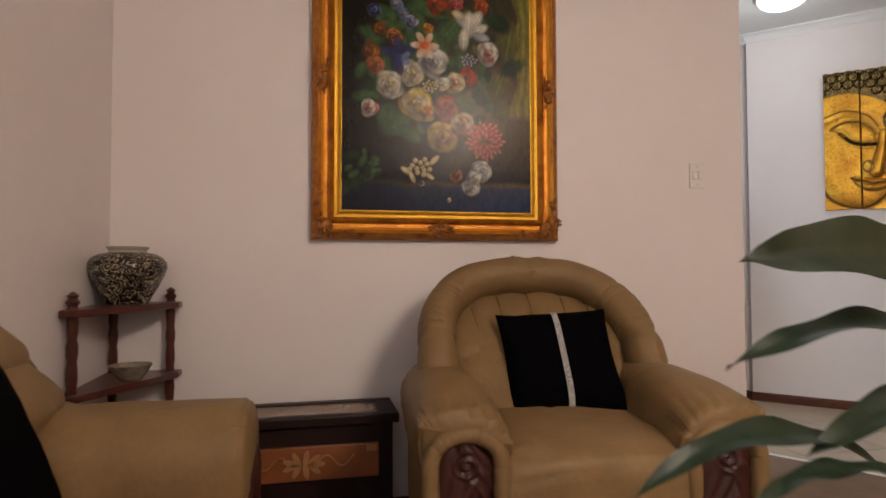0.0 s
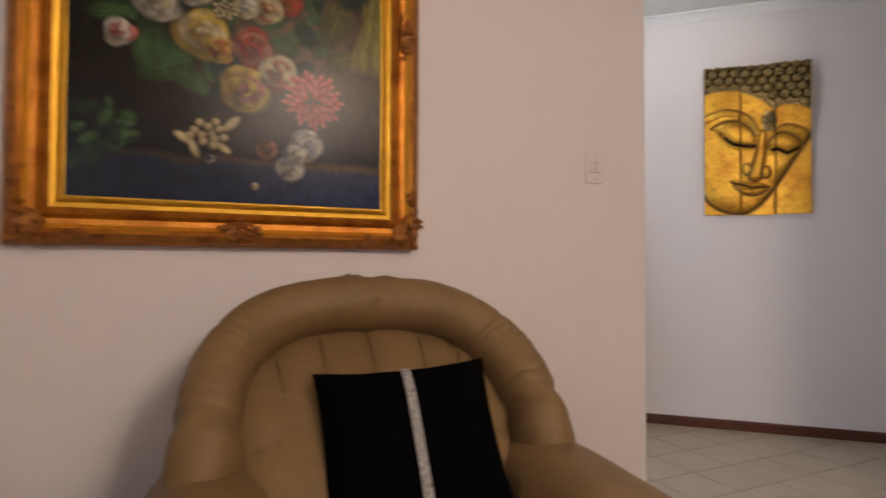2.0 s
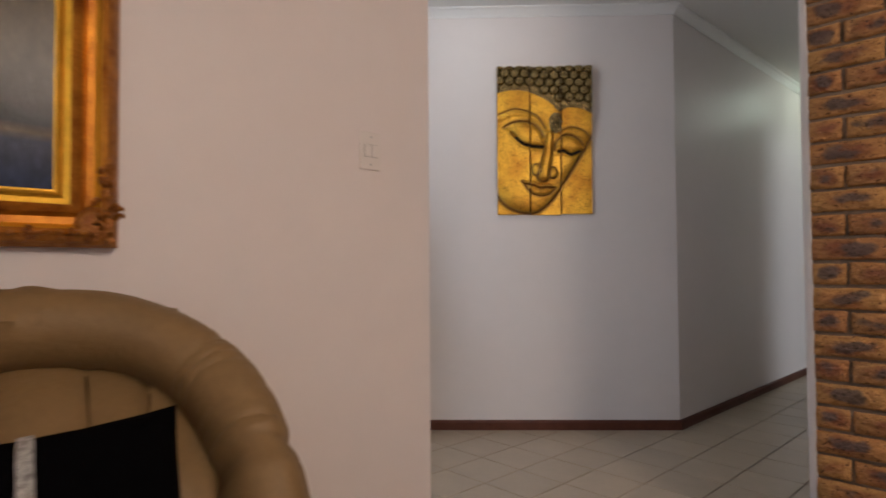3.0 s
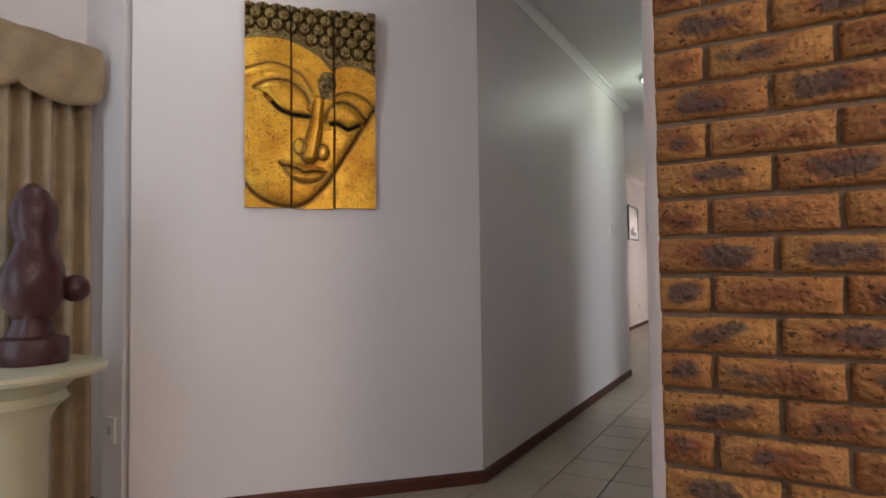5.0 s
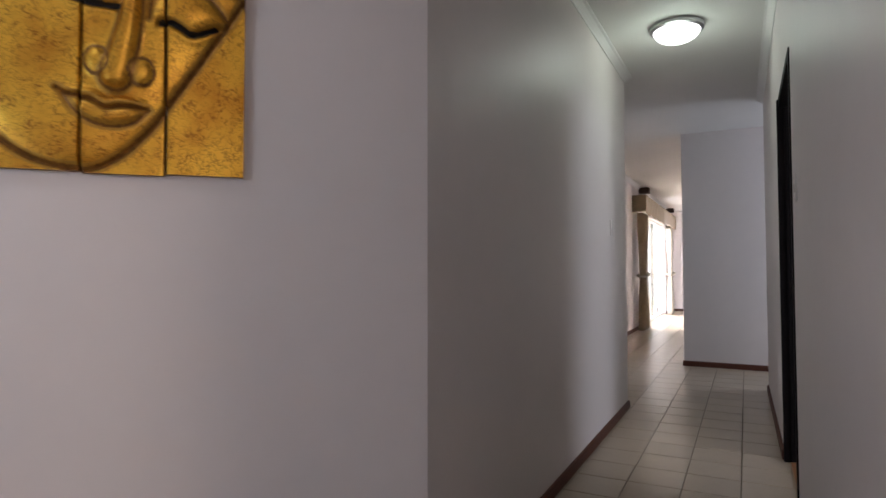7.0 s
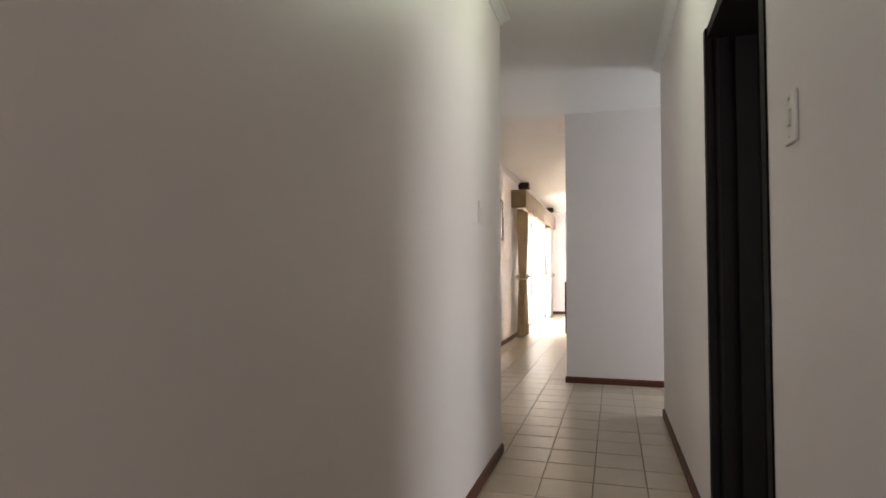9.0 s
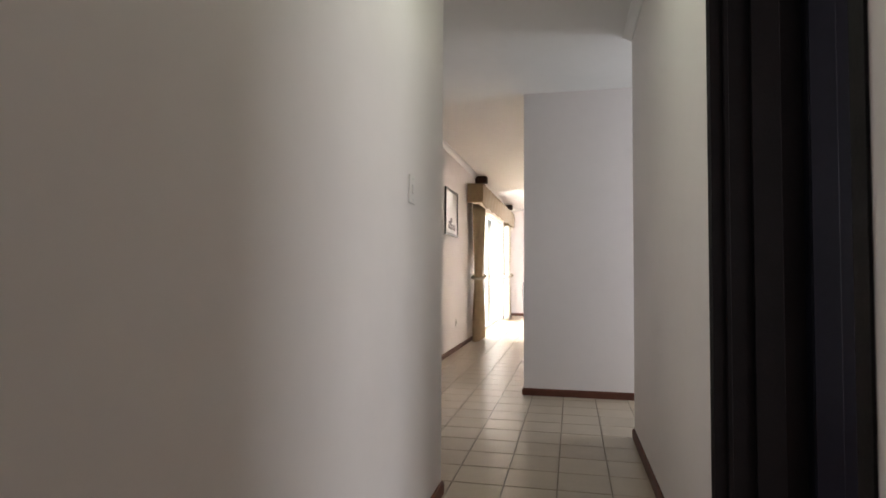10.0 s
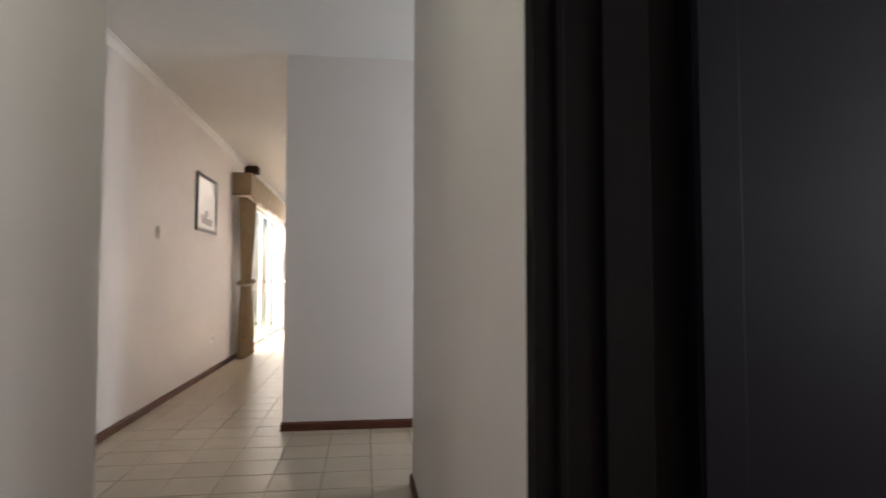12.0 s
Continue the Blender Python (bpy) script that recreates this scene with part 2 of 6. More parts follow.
for k in range(109):
    z = H * k / 108
    w = 0.005 * noise.noise(Vector((0, 3.1, z * 9))) + 0.003 * noise.noise(Vector((7, 0, z * 31)))
    y = WALL_RN - 0.024
    rows.append([bm.verts.new(p) for p in ((BRICK_X - 0.002 + w, y + w, z), (BRICK_X + 0.03, y, z), (BRICK_X + 0.03, WALL_RN, z), (BRICK_X + 0.018 + w, WALL_RN + 0.004, z), (BRICK_X + 0.003 + 0.7 * w, WALL_RN - 0.006 + w, z))])
for a, b in zip(rows, rows[1:]):
    for i in range(5):
        bm.faces.new((a[i], a[(i + 1) % 5], b[(i + 1) % 5], b[i]))
bm.faces.new(rows[0][::-1])
bm.faces.new(rows[-1])
structure("trim_brick_edge", bm, PLASTER, "rough white plaster edge beside the face bricks", "trim", 60)
structure("ceiling", boxes(((ROOM_W - T, SOUTH - T, CEIL), (FAR_END + T, 5.0, CEIL + 0.1))), CEILING, "plain white painted ceiling", "ceiling")
structure("floor", boxes(((ROOM_W - T, SOUTH - T, -0.12), (FAR_END + T, 5.0, -0.006))), GROUT, "pale ceramic tiled floor with brown grout", "floor")
bm = bmesh.new()
prism(bm, [(ROOM_W, SOUTH), (BRICK_X, SOUTH), (BRICK_X, 2.35), (2.42, 3.725), (EDGE_P - 0.2, 3.725), (EDGE_P - 0.2, WALL_P), (ROOM_W, WALL_P)], -0.006, 0.008)
bm2 = bmesh.new()
prism(bm2, [(BRICK_X, 2.35), (BRICK_X + 0.02, 2.362), (2.437, 3.737), (2.42, 3.725)], -0.006, 0.012)
structure("trim_carpet_edge", bm2, CORNICE, "pale strip along the edge of the carpet", "trim")
structure("carpet", bm, CARPET, "brown wall-to-wall living room carpet", "carpet")


def run_along(name, pts, section, mat, label, category):
    """A moulding of one section along a plan line; the section's first coordinate points to the left of the way."""
    bm = bmesh.new()
    pts = [Vector(p) for p in pts]
    rings = []
    for i, p in enumerate(pts):
        d0 = (p - pts[i - 1]).normalized() if i else (pts[1] - p).normalized()
        d1 = (pts[i + 1] - p).normalized() if i + 1 < len(pts) else d0
        n0, n1 = Vector((-d0.y, d0.x)), Vector((-d1.y, d1.x))
        nrm = (n0 + n1).normalized()
        nrm = nrm / max(0.3, nrm.dot(n0))
        rings.append([bm.verts.new((p.x + nrm.x * a, p.y + nrm.y * a, z)) for a, z in section])
    k = len(section)
    for a, b in zip(rings, rings[1:]):
        for i in range(k):
            bm.faces.new((a[i], a[(i + 1) % k], b[(i + 1) % k], b[i]))
    bm.faces.new(rings[0])
    bm.faces.new(rings[-1][::-1])
    return structure(name, bm, mat, label, category)


SKIRT_S = [(0.0, 0.0), (0.014, 0.0), (0.014, 0.048), (0.010, 0.058), (0.004, 0.062), (0.0, 0.062)]
CORN_S = [(0.0, CEIL - 0.055), (0.008, CEIL - 0.055), (0.011, CEIL - 0.046), (0.025, CEIL - 0.03), (0.04, CEIL - 0.016), (0.055, CEIL - 0.010), (0.055, CEIL), (0.0, CEIL)]
ENDD = (DIAG_END, DIAG - DIAG_END)
LINES = [
    ("living", [(EDGE_P, WALL_P), (ROOM_W, WALL_P), (ROOM_W, SOUTH)]),
    ("hall", [(CORR_L_END, FAR_W - 0.2), (CORR_L_END, WALL_L), (BEND, WALL_L), ENDD, (DIAG_END, 4.75)]),
    ("cross", [(CROSS, 0.0), (CROSS, CROSS_Y), (CROSS + T, CROSS_Y), (CROSS + T, 0.0)]),
]
for nm, ln in LINES:
    run_along("baseboard_" + nm, ln, SKIRT_S, SKIRT, "dark red-brown wooden skirting board", "baseboard")
    if nm != "cross":
        run_along("cornice_" + nm, ln, CORN_S, CORNICE, "white moulded ceiling cornice", "trim")
for nm, ln in (("right_near", [(BRICK_X + 0.05, right_wall(BRICK_X + 0.05)), (DOOR_A - 0.005, right_wall(DOOR_A))]), ("right_far", [(DOOR_B + 0.005, right_wall(DOOR_B)), (CORR_R_END, WALL_R), (CORR_R_END, 0.0)]),
               ("far", [(FAR_END, FAR_W), (SL1, FAR_W)]), ("picture", [(SL0, FAR_W), (CORR_L_END, FAR_W)]), ("far_end", [(FAR_END, 0.0), (FAR_END, FAR_W)])):
    run_along("baseboard_" + nm, ln, SKIRT_S, SKIRT, "dark red-brown wooden skirting board", "baseboard")
for nm, ln in (("right", [(BRICK_X + 0.05, right_wall(BRICK_X)), (CORR_R_END, WALL_R), (CORR_R_END, 0.0)]), ("far", [(FAR_END, FAR_W), (CORR_L_END, FAR_W)]), ("far_end", [(FAR_END, 0.0), (FAR_END, FAR_W)])):
    run_along("cornice_" + nm, ln, CORN_S, CORNICE, "white moulded ceiling cornice", "trim")
# ---- materials of the things ----
LEATHER = material("tan_leather", (0.250, 0.155, 0.066), 0.50, var=0.24, scale=8, bump=0.15, bump_scale=120, spec=0.27)
SEAM_SHADE = material("brown_seam_shade", (0.085, 0.048, 0.022), 0.7, var=0.4, scale=60, spec=0.15)
CARVED = material("carved_mahogany", (0.060, 0.016, 0.012), 0.42, var=0.5, scale=20, bump=0.2, bump_scale=40)
MAHOGANY = material("red_mahogany", (0.092, 0.022, 0.014), 0.30, var=0.45, scale=14, bump=0.05)
EBONY = material("dark_table_wood", (0.022, 0.010, 0.008), 0.45, spec=0.18, var=0.4, scale=10, bump=0.06)
INLAY = material("orange_inlaid_wood", (0.27, 0.085, 0.030), 0.35, var=0.3, scale=14, bump=0.04)
INLAY_PALE = material("pale_inlay", (0.42, 0.21, 0.085), 0.35, var=0.3, scale=30)
STONE_TOP = material("brown_marbled_top", (0.26, 0.165, 0.10), 0.16, spec=0.3, var=0.5, scale=7)
BLACKCLOTH = material("black_cloth", (0.0022, 0.002, 0.0024), 0.95, var=0.3, scale=40, bump=0.3, bump_scale=500, spec=0.03)
SEQUIN = material("silver_sequins", (0.96, 0.95, 0.93), 0.25, 0.35, var=0.7, scale=120, bump=1.0, bump_scale=300)
GILT = material("antique_gilt", (0.62, 0.25, 0.028), 0.38, 0.8, var=0.5, scale=18, bump=0.25, bump_scale=90, second=(0.24, 0.07, 0.010))
GILT_DARK = material("worn_bronze_gilt", (0.56, 0.24, 0.045), 0.34, 0.65, var=0.6, scale=34, bump=0.6, bump_scale=120, second=(0.22, 0.075, 0.024))
GILT_BRIGHT = material("bright_gilt", (0.92, 0.53, 0.06), 0.40, 0.9, var=0.3, scale=25, bump=0.15, bump_scale=140)
WHITE_PLASTIC = material("white_plastic", (0.77, 0.73, 0.70), 0.35, var=0.04, scale=8)
GREY_PLASTIC = material("grey_plastic", (0.42, 0.40, 0.38), 0.35, var=0.05, scale=8)
LEAF = material("dark_green_leaf", (0.012, 0.029, 0.012), 0.42, spec=0.35, var=0.45, scale=9, bump=0.15, bump_scale=40)
STEM = material("green_stem", (0.09, 0.10, 0.05), 0.5, var=0.3, scale=20)
TERRACOTTA = material("terracotta", (0.33, 0.15, 0.08), 0.8, var=0.3, scale=9, bump=0.2)
BRASS = material("aged_brass", (0.45, 0.30, 0.12), 0.35, 1.0, var=0.3, scale=20)
CURTAIN = material("gold_brocade_curtain", (0.40, 0.285, 0.155), 0.55, var=0.45, scale=9, bump=0.25, bump_scale=120, sheen=0.3)
CURTAIN_FAR = material("taupe_curtain", (0.33, 0.24, 0.14), 0.7, var=0.3, scale=9, bump=0.2, bump_scale=150, sheen=0.2)
TIMBER = material("rough_timber", (0.10, 0.06, 0.045), 0.8, var=0.4, scale=9, bump=0.4)
CREAM = material("cream_painted_wood", (0.55, 0.52, 0.36), 0.35, var=0.12, scale=6)
SCULPT = material("dark_red_wood", (0.075, 0.022, 0.02), 0.35, var=0.5, scale=16, bump=0.3, bump_scale=60)
BLACKWOOD = material("black_wood", (0.010, 0.009, 0.010), 0.4, var=0.3, scale=20, bump=0.2)
ALU = material("white_aluminium", (0.70, 0.70, 0.68), 0.35, var=0.05)
CHROME = material("brushed_steel", (0.55, 0.55, 0.55), 0.3, 1.0, var=0.1, scale=30)
OPAL = glow("opal_glass", (0.97, 1.0, 0.95), 3.5)
OPAL_WARM = glow("warm_opal_glass", (1.0, 0.78, 0.55), 14.0)


def vase_glaze():
    """Cream glaze with a dense dark blue-black leaf scroll."""
    m = bpy.data.materials.new("scroll_glaze")
    m.use_nodes = True
    nt = m.node_tree
    b = nt.nodes["Principled BSDF"]
    b.inputs["Roughness"].default_value = 0.2
    co = nt.nodes.new("ShaderNodeTexCoord")
    swirl = nt.nodes.new("ShaderNodeTexNoise")
    swirl.inputs["Scale"].default_value = 30
    swirl.inputs["Detail"].default_value = 1.5
    swirl.inputs["Distortion"].default_value = 2.2
    nt.links.new(co.outputs["Object"], swirl.inputs["Vector"])
    off = nt.nodes.new("ShaderNodeMath")
    off.operation = "SUBTRACT"
    off.inputs[1].default_value = 0.5
    nt.links.new(swirl.outputs[0], off.inputs[0])
    v = nt.nodes.new("ShaderNodeMath")
    v.operation = "ABSOLUTE"
    nt.links.new(off.outputs[0], v.inputs[0])
    r = nt.nodes.new("ShaderNodeValToRGB")
    r.color_ramp.elements[0].position, r.color_ramp.elements[1].position = 0.022, 0.040
    r.color_ramp.elements[0].color = (0.36, 0.31, 0.20, 1)
    r.color_ramp.elements[1].color = (0.020, 0.013, 0.012, 1)
    nt.links.new(v.outputs[0], r.inputs[0])
    nt.links.new(r.outputs[0], b.inputs["Base Color"])
    return m


def crackle_gold():
    """Gold leaf broken by fine brown cracks and rubbed darker patches."""
    m = bpy.data.materials.new("crackled_gold_leaf")
    m.use_nodes = True
    nt = m.node_tree
    b = nt.nodes["Principled BSDF"]
    b.inputs["Metallic"].default_value = 0.72
    b.inputs["Roughness"].default_value = 0.36
    co = nt.nodes.new("ShaderNodeTexCoord")
    v = nt.nodes.new("ShaderNodeTexVoronoi")
    v.feature = "DISTANCE_TO_EDGE"
    v.inputs["Scale"].default_value = 48
    warp = nt.nodes.new("ShaderNodeTexNoise")
    warp.inputs["Scale"].default_value = 30
    mixv = nt.nodes.new("ShaderNodeMixRGB")
    mixv.inputs[0].default_value = 0.07
    nt.links.new(co.outputs["Object"], warp.inputs["Vector"])
    nt.links.new(co.outputs["Object"], mixv.inputs[1])
    nt.links.new(warp.outputs["Color"], mixv.inputs[2])
    flat = nt.nodes.new("ShaderNodeMapping")
    flat.inputs["Scale"].default_value = (0.8, 0.8, 1.7)
    nt.links.new(mixv.outputs[0], flat.inputs["Vector"])
    nt.links.new(flat.outputs[0], v.inputs["Vector"])
    gaps = nt.nodes.new("ShaderNodeTexNoise")
    gaps.inputs["Scale"].default_value = 26
    gaps.inputs["Detail"].default_value = 3
    nt.links.new(co.outputs["Object"], gaps.inputs["Vector"])
    heal = nt.nodes.new("ShaderNodeMath")
    heal.operation = "MULTIPLY_ADD"
    nt.links.new(gaps.outputs[0], heal.inputs[0])
    heal.inputs[1].default_value = 0.20
    heal.inputs[2].default_value = -0.095
    held = nt.nodes.new("ShaderNodeMath")
    held.operation = "ADD"
    nt.links.new(v.outputs["Distance"], held.inputs[0])
    nt.links.new(heal.outputs[0], held.inputs[1])
    r = nt.nodes.new("ShaderNodeValToRGB")
    r.color_ramp.elements[0].position, r.color_ramp.elements[1].position = 0.0, 0.075
    r.color_ramp.elements[0].color = (0.40, 0.19, 0.024, 1)
    r.color_ramp.elements[1].color = (0.84, 0.49, 0.055, 1)
    nt.links.new(held.outputs[0], r.inputs[0])
    n = nt.nodes.new("ShaderNodeTexNoise")
    n.inputs["Scale"].default_value = 7
    n.inputs["Detail"].default_value = 6
    nt.links.new(co.outputs["Object"], n.inputs["Vector"])
    r2 = nt.nodes.new("ShaderNodeValToRGB")
    r2.color_ramp.elements[0].position, r2.color_ramp.elements[1].position = 0.35, 0.62
    r2.color_ramp.elements[0].color = (0.62, 0.44, 0.30, 1)
    r2.color_ramp.elements[1].color = (1, 1, 1, 1)
    nt.links.new(n.outputs[0], r2.inputs[0])
    mul = nt.nodes.new("ShaderNodeMixRGB")
    mul.blend_type = "MULTIPLY"
    mul.inputs[0].default_value = 0.8
    nt.links.new(r.outputs[0], mul.inputs[1])
    nt.links.new(r2.outputs[0], mul.inputs[2])
    nt.links.new(mul.outputs[0], b.inputs["Base Color"])
    bp = nt.nodes.new("ShaderNodeBump")
    bp.inputs["Strength"].default_value = 0.25
    bp.inputs["Distance"].default_value = 0.004
    nt.links.new(held.outputs[0], bp.inputs["Height"])
    nt.links.new(bp.outputs[0], b.inputs["Normal"])
    return m


# Set paler than its pair: the light through it is in the colour.
SHEER = bpy.data.materials.new("pale_backlit_cloth")
SHEER.use_nodes = True
nt = SHEER.node_tree
tl = nt.nodes.new("ShaderNodeBsdfTranslucent")
tl.inputs[0].default_value = (0.75, 0.72, 0.66, 1)
sheer_mix = nt.nodes.new("ShaderNodeMixShader")
sheer_mix.inputs[0].default_value = 0.6
nt.nodes["Principled BSDF"].inputs["Base Color"].default_value = (0.70, 0.66, 0.58, 1)
nt.links.new(nt.nodes["Principled BSDF"].outputs[0], sheer_mix.inputs[1])
nt.links.new(tl.outputs[0], sheer_mix.inputs[2])
nt.links.new(sheer_mix.outputs[0], nt.nodes["Material Output"].inputs[0])
SCROLL = vase_glaze()
GOLD_LEAF = crackle_gold()


# ---- soft shapes ----


def puff(bm, lo, hi, power=3.2, n=14, m=None, sag=0.0):
    """A cushion-like block: a rounded super-ellipsoid filling lo to hi."""
    m = m or Matrix()
    lo, hi = Vector(lo), Vector(hi)
    c, h = (lo + hi) / 2, (hi - lo) / 2
    bmesh.ops.create_cube(bm, size=2)
    bmesh.ops.subdivide_edges(bm, edges=bm.edges[:], cuts=n, use_grid_fill=True)
    for v in bm.verts:
        p = v.co
        q = Vector((math.tan(p.x * math.pi / 4), math.tan(p.y * math.pi / 4), math.tan(p.z * math.pi / 4)))
        s = (abs(q.x) ** power + abs(q.y) ** power + abs(q.z) ** power) ** (1 / power)
        q = q / s
        w = Vector((q.x * h.x, q.y * h.y, q.z * h.z)) + c
        w.z += sag * (1 - (p.x ** 2 + p.y ** 2) / 2) * (1 if q.z > 0 else 0)
        wob = noise.noise(w * 9.0) * 0.004
        v.co = m @ (w + q * wob)
    return bm


def sweep(bm, path, section, up=Vector((0, 0, 1)), close_ends=True):
    """A section of (side, up) pairs, which may depend on the place along the path (0 to 1), swept along points."""
    pts = [Vector(p) for p in path]
    rings = []
    for i, p in enumerate(pts):
        d = (pts[min(i + 1, len(pts) - 1)] - pts[max(i - 1, 0)]).normalized()
        s = d.cross(up).normalized()
        u = s.cross(d)
        rings.append([bm.verts.new(p + a * s + b * u) for a, b in section(i / (len(pts) - 1))])
    k = len(rings[0])
    for a, b in zip(rings, rings[1:]):
        for i in range(k):
            bm.faces.new((a[i], a[(i + 1) % k], b[(i + 1) % k], b[i]))
    if close_ends:
        bm.faces.new(rings[0][::-1])
        bm.faces.new(rings[-1])
    return bm


def ellipse(a, b, n=16, power=2.0):
    out = []
    for k in range(n):
        t = 2 * math.pi * k / n
        c, s = math.cos(t), math.sin(t)
        out.append((a * math.copysign(abs(c) ** (2 / power), c), b * math.copysign(abs(s) ** (2 / power), s)))
    return out


def rumple(bm, amp, scale, crease=0.0, seed=0.0):
    """Soft unevenness with a few sharp creases, along the normals."""
    bm.normal_update()
    moves = []
    for v in bm.verts:
        p = v.co * scale + Vector((seed, seed * 2, 0))
        n = noise.noise(p)
        c = noise.noise(Vector((p.x * 0.8, p.y * 0.8, p.z * 2.2)) + Vector((9, 4, 2)))
        m = max(0.0, min(1.0, noise.noise(p * 0.6 + Vector((3, 7, 1))) * 3))
        moves.append(v.normal * (amp * n - crease * m * math.exp(-(c / 0.07) ** 2)))
    for v, d in zip(bm.verts, moves):
        v.co += d
    return bm


# ---- seats ----


def back_outline(t, half, low, high):
    """The arch of a seat's back: t from 0 (one foot) to 1 (the other), as x and z."""
    a = math.pi * (1 - t)
    c, s = math.cos(a), math.sin(a)
    return half * math.copysign(abs(c) ** 0.72, c), low + (high - low) * abs(s) ** 0.75


def armchair(m):
    """Faces -y; its origin is on the floor in the middle of the back."""
    ob = thing("armchair", m, "overstuffed tan leather armchair with carved dark wood arm fronts", "armchair")
    # base behind the arms and the seat
    bm = boxes(((-0.36, -0.86, 0.06), (0.36, -0.06, 0.34)))
    part("base", bevelled(bm, 0.03), LEATHER, ob)
    bm = bmesh.new()
    puff(bm, (-0.272, -0.985, 0.13), (0.272, -0.33, 0.515), 7.5, 40, None, 0.030)
    rumple(bm, 0.005, 6, 0.009, 2)
    part("seat", bm, LEATHER, ob, "", True)
    # padded roll round the back
    bm = bmesh.new()
    N = 260
    path = [(-0.352, -0.42, 0.56), (-0.356, -0.43, 0.61)]
    for i in range(N + 1):
        x, z = back_outline(i / N, 0.354, 0.66, 0.932)
        path.append((x, -0.44 + 0.27 * (z - 0.66) / 0.27, z))
    path += [(0.356, -0.43, 0.61), (0.352, -0.42, 0.56)]
    def roll(t):
        e = min(t, 1 - t)
        dent = 0.0
        for at, deep, wide in ((0.215, 0.055, 0.008), (0.165, 0.018, 0.007), (0.11, 0.025, 0.007), (0.065, 0.03, 0.008), (0.035, 0.16, 0.012)):
            dent += deep * math.exp(-((e - at) / wide) ** 2)
        r = 0.0655 + 0.002 * math.sin(math.pi * t)
        pinch = math.exp(-((e - 0.19) / 0.035) ** 2) + 1.2 * math.exp(-((e - 0.055) / 0.035) ** 2)
        out = []
        for k, (a, b) in enumerate(ellipse(r, r * 1.45, 34, 2.25)):
            w = 1 - dent * (0.7 + 0.3 * math.cos(2 * math.pi * k / 17 + 9 * e)) - 0.045 * pinch * max(0.0, math.sin(310 * e + 1.6 * math.sin(k * 0.37 + t * 3) + 0.12 * k)) ** 5
            out.append((a * w, b * w))
        return out
    sweep(bm, path, roll, Vector((0, -1, 0.35)).normalized())
    rumple(bm, 0.0035, 9, 0.010, 1)
    part("back_roll", bm, LEATHER, ob, "", True)
    # solid shell behind the roll
    bm = bmesh.new()
    poly = [back_outline(i / 30, 0.375, 0.55, 0.94) for i in range(31)]
    front = [bm.verts.new((x, -0.36 + 0.27 * max(0, z - 0.55) / 0.4, z)) for x, z in poly]
    back = [bm.verts.new((x * 0.94, -0.06, z * 0.985)) for x, z in poly]
    fb = [bm.verts.new((x, -0.36, 0.08)) for x in (0.375, -0.375)]
    bb = [bm.verts.new((x * 0.94, -0.06, 0.08)) for x in (0.375, -0.375)]
    F, B = front + fb, back + bb
    n = len(F)
    for i in range(n):
        bm.faces.new((F[i], F[(i + 1) % n], B[(i + 1) % n], B[i]))
    bm.faces.new(F[::-1])
    bm.faces.new(B)
    part("back_shell", bm, LEATHER, ob, "", True)
    # channelled inner back
    bm = bmesh.new()
    A, R = 120, 30
    def place(rho, a):
        c, s = math.cos(a), math.sin(a)
        up = s > 0
        x = 0.312 * math.copysign(abs(c) ** 0.8, c) * (1.0 if up else 1 - 0.20 * abs(s))
        z = 0.705 + (0.180 if up else 0.29) * math.copysign(abs(s) ** 0.8, s)
        return x * rho, 0.705 + (z - 0.705) * rho
    rings = []
    for j in range(R + 1):
        rho = 1 - (1 - j / R) ** 1.6
        ring = []
        for i in range(A if j else 1):
            x, z = place(rho, 2 * math.pi * i / A)
            bulge = 0.085 * max(0.0, 1 - rho ** 5) ** 0.5
            groove = 0.0
            for gx, lean in ((-0.225, 0.28), (-0.115, 0.10), (0.0, 0.02), (0.125, -0.06), (0.22, -0.25)):
                c = gx + lean * (z - 0.86) * -0.8
                groove += 0.020 * math.exp(-(abs(x - c) / 0.007) ** 1.3) * max(0.0, min(1, (z - 0.69) / 0.10))
                groove += 0.012 * math.exp(-((x - c) / 0.028) ** 2) * max(0.0, min(1, (z - 0.66) / 0.12))
            for s in (-1, 1):
                tx, tz = x - s * 0.255, z - 0.665
                groove += 0.026 * math.exp(-((tx * 0.55 * s + tz) / 0.010) ** 2) * math.exp(-((abs(x) - 0.25) / 0.075) ** 2)
            y = -0.385 + 0.27 * (z - 0.66) / 0.27 - bulge + groove
            ring.append(bm.verts.new((x, y, z)))
        rings.append(ring)
    for i in range(A):
        bm.faces.new((rings[0][0], rings[1][i], rings[1][(i + 1) % A]))
    for p, q in zip(rings[1:], rings[2:]):
        for i in range(A):
            bm.faces.new((p[i], q[i], q[(i + 1) % A], p[(i + 1) % A]))
    rb = [bm.verts.new((v.co.x, v.co.y + 0.10, v.co.z)) for v in rings[-1]]
    for i in range(A):
        bm.faces.new((rings[-1][i], rb[i], rb[(i + 1) % A], rings[-1][(i + 1) % A]))
    bmesh.ops.recalc_face_normals(bm, faces=bm.faces[:])
    rumple(bm, 0.004, 11, 0.005, 4)
    bc = part("back_cushion", bm, LEATHER, ob, "channel-stitched leather back cushion", 60)
    # Dark tubes put the shade of the seam and channel creases into colour.
    def surface(x, z, out):
        return (x, -0.385 + (z - 0.66) - out, z)
    bm = bmesh.new()
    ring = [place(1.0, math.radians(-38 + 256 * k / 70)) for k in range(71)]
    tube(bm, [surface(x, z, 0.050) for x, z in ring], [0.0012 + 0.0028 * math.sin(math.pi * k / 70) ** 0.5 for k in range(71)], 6)
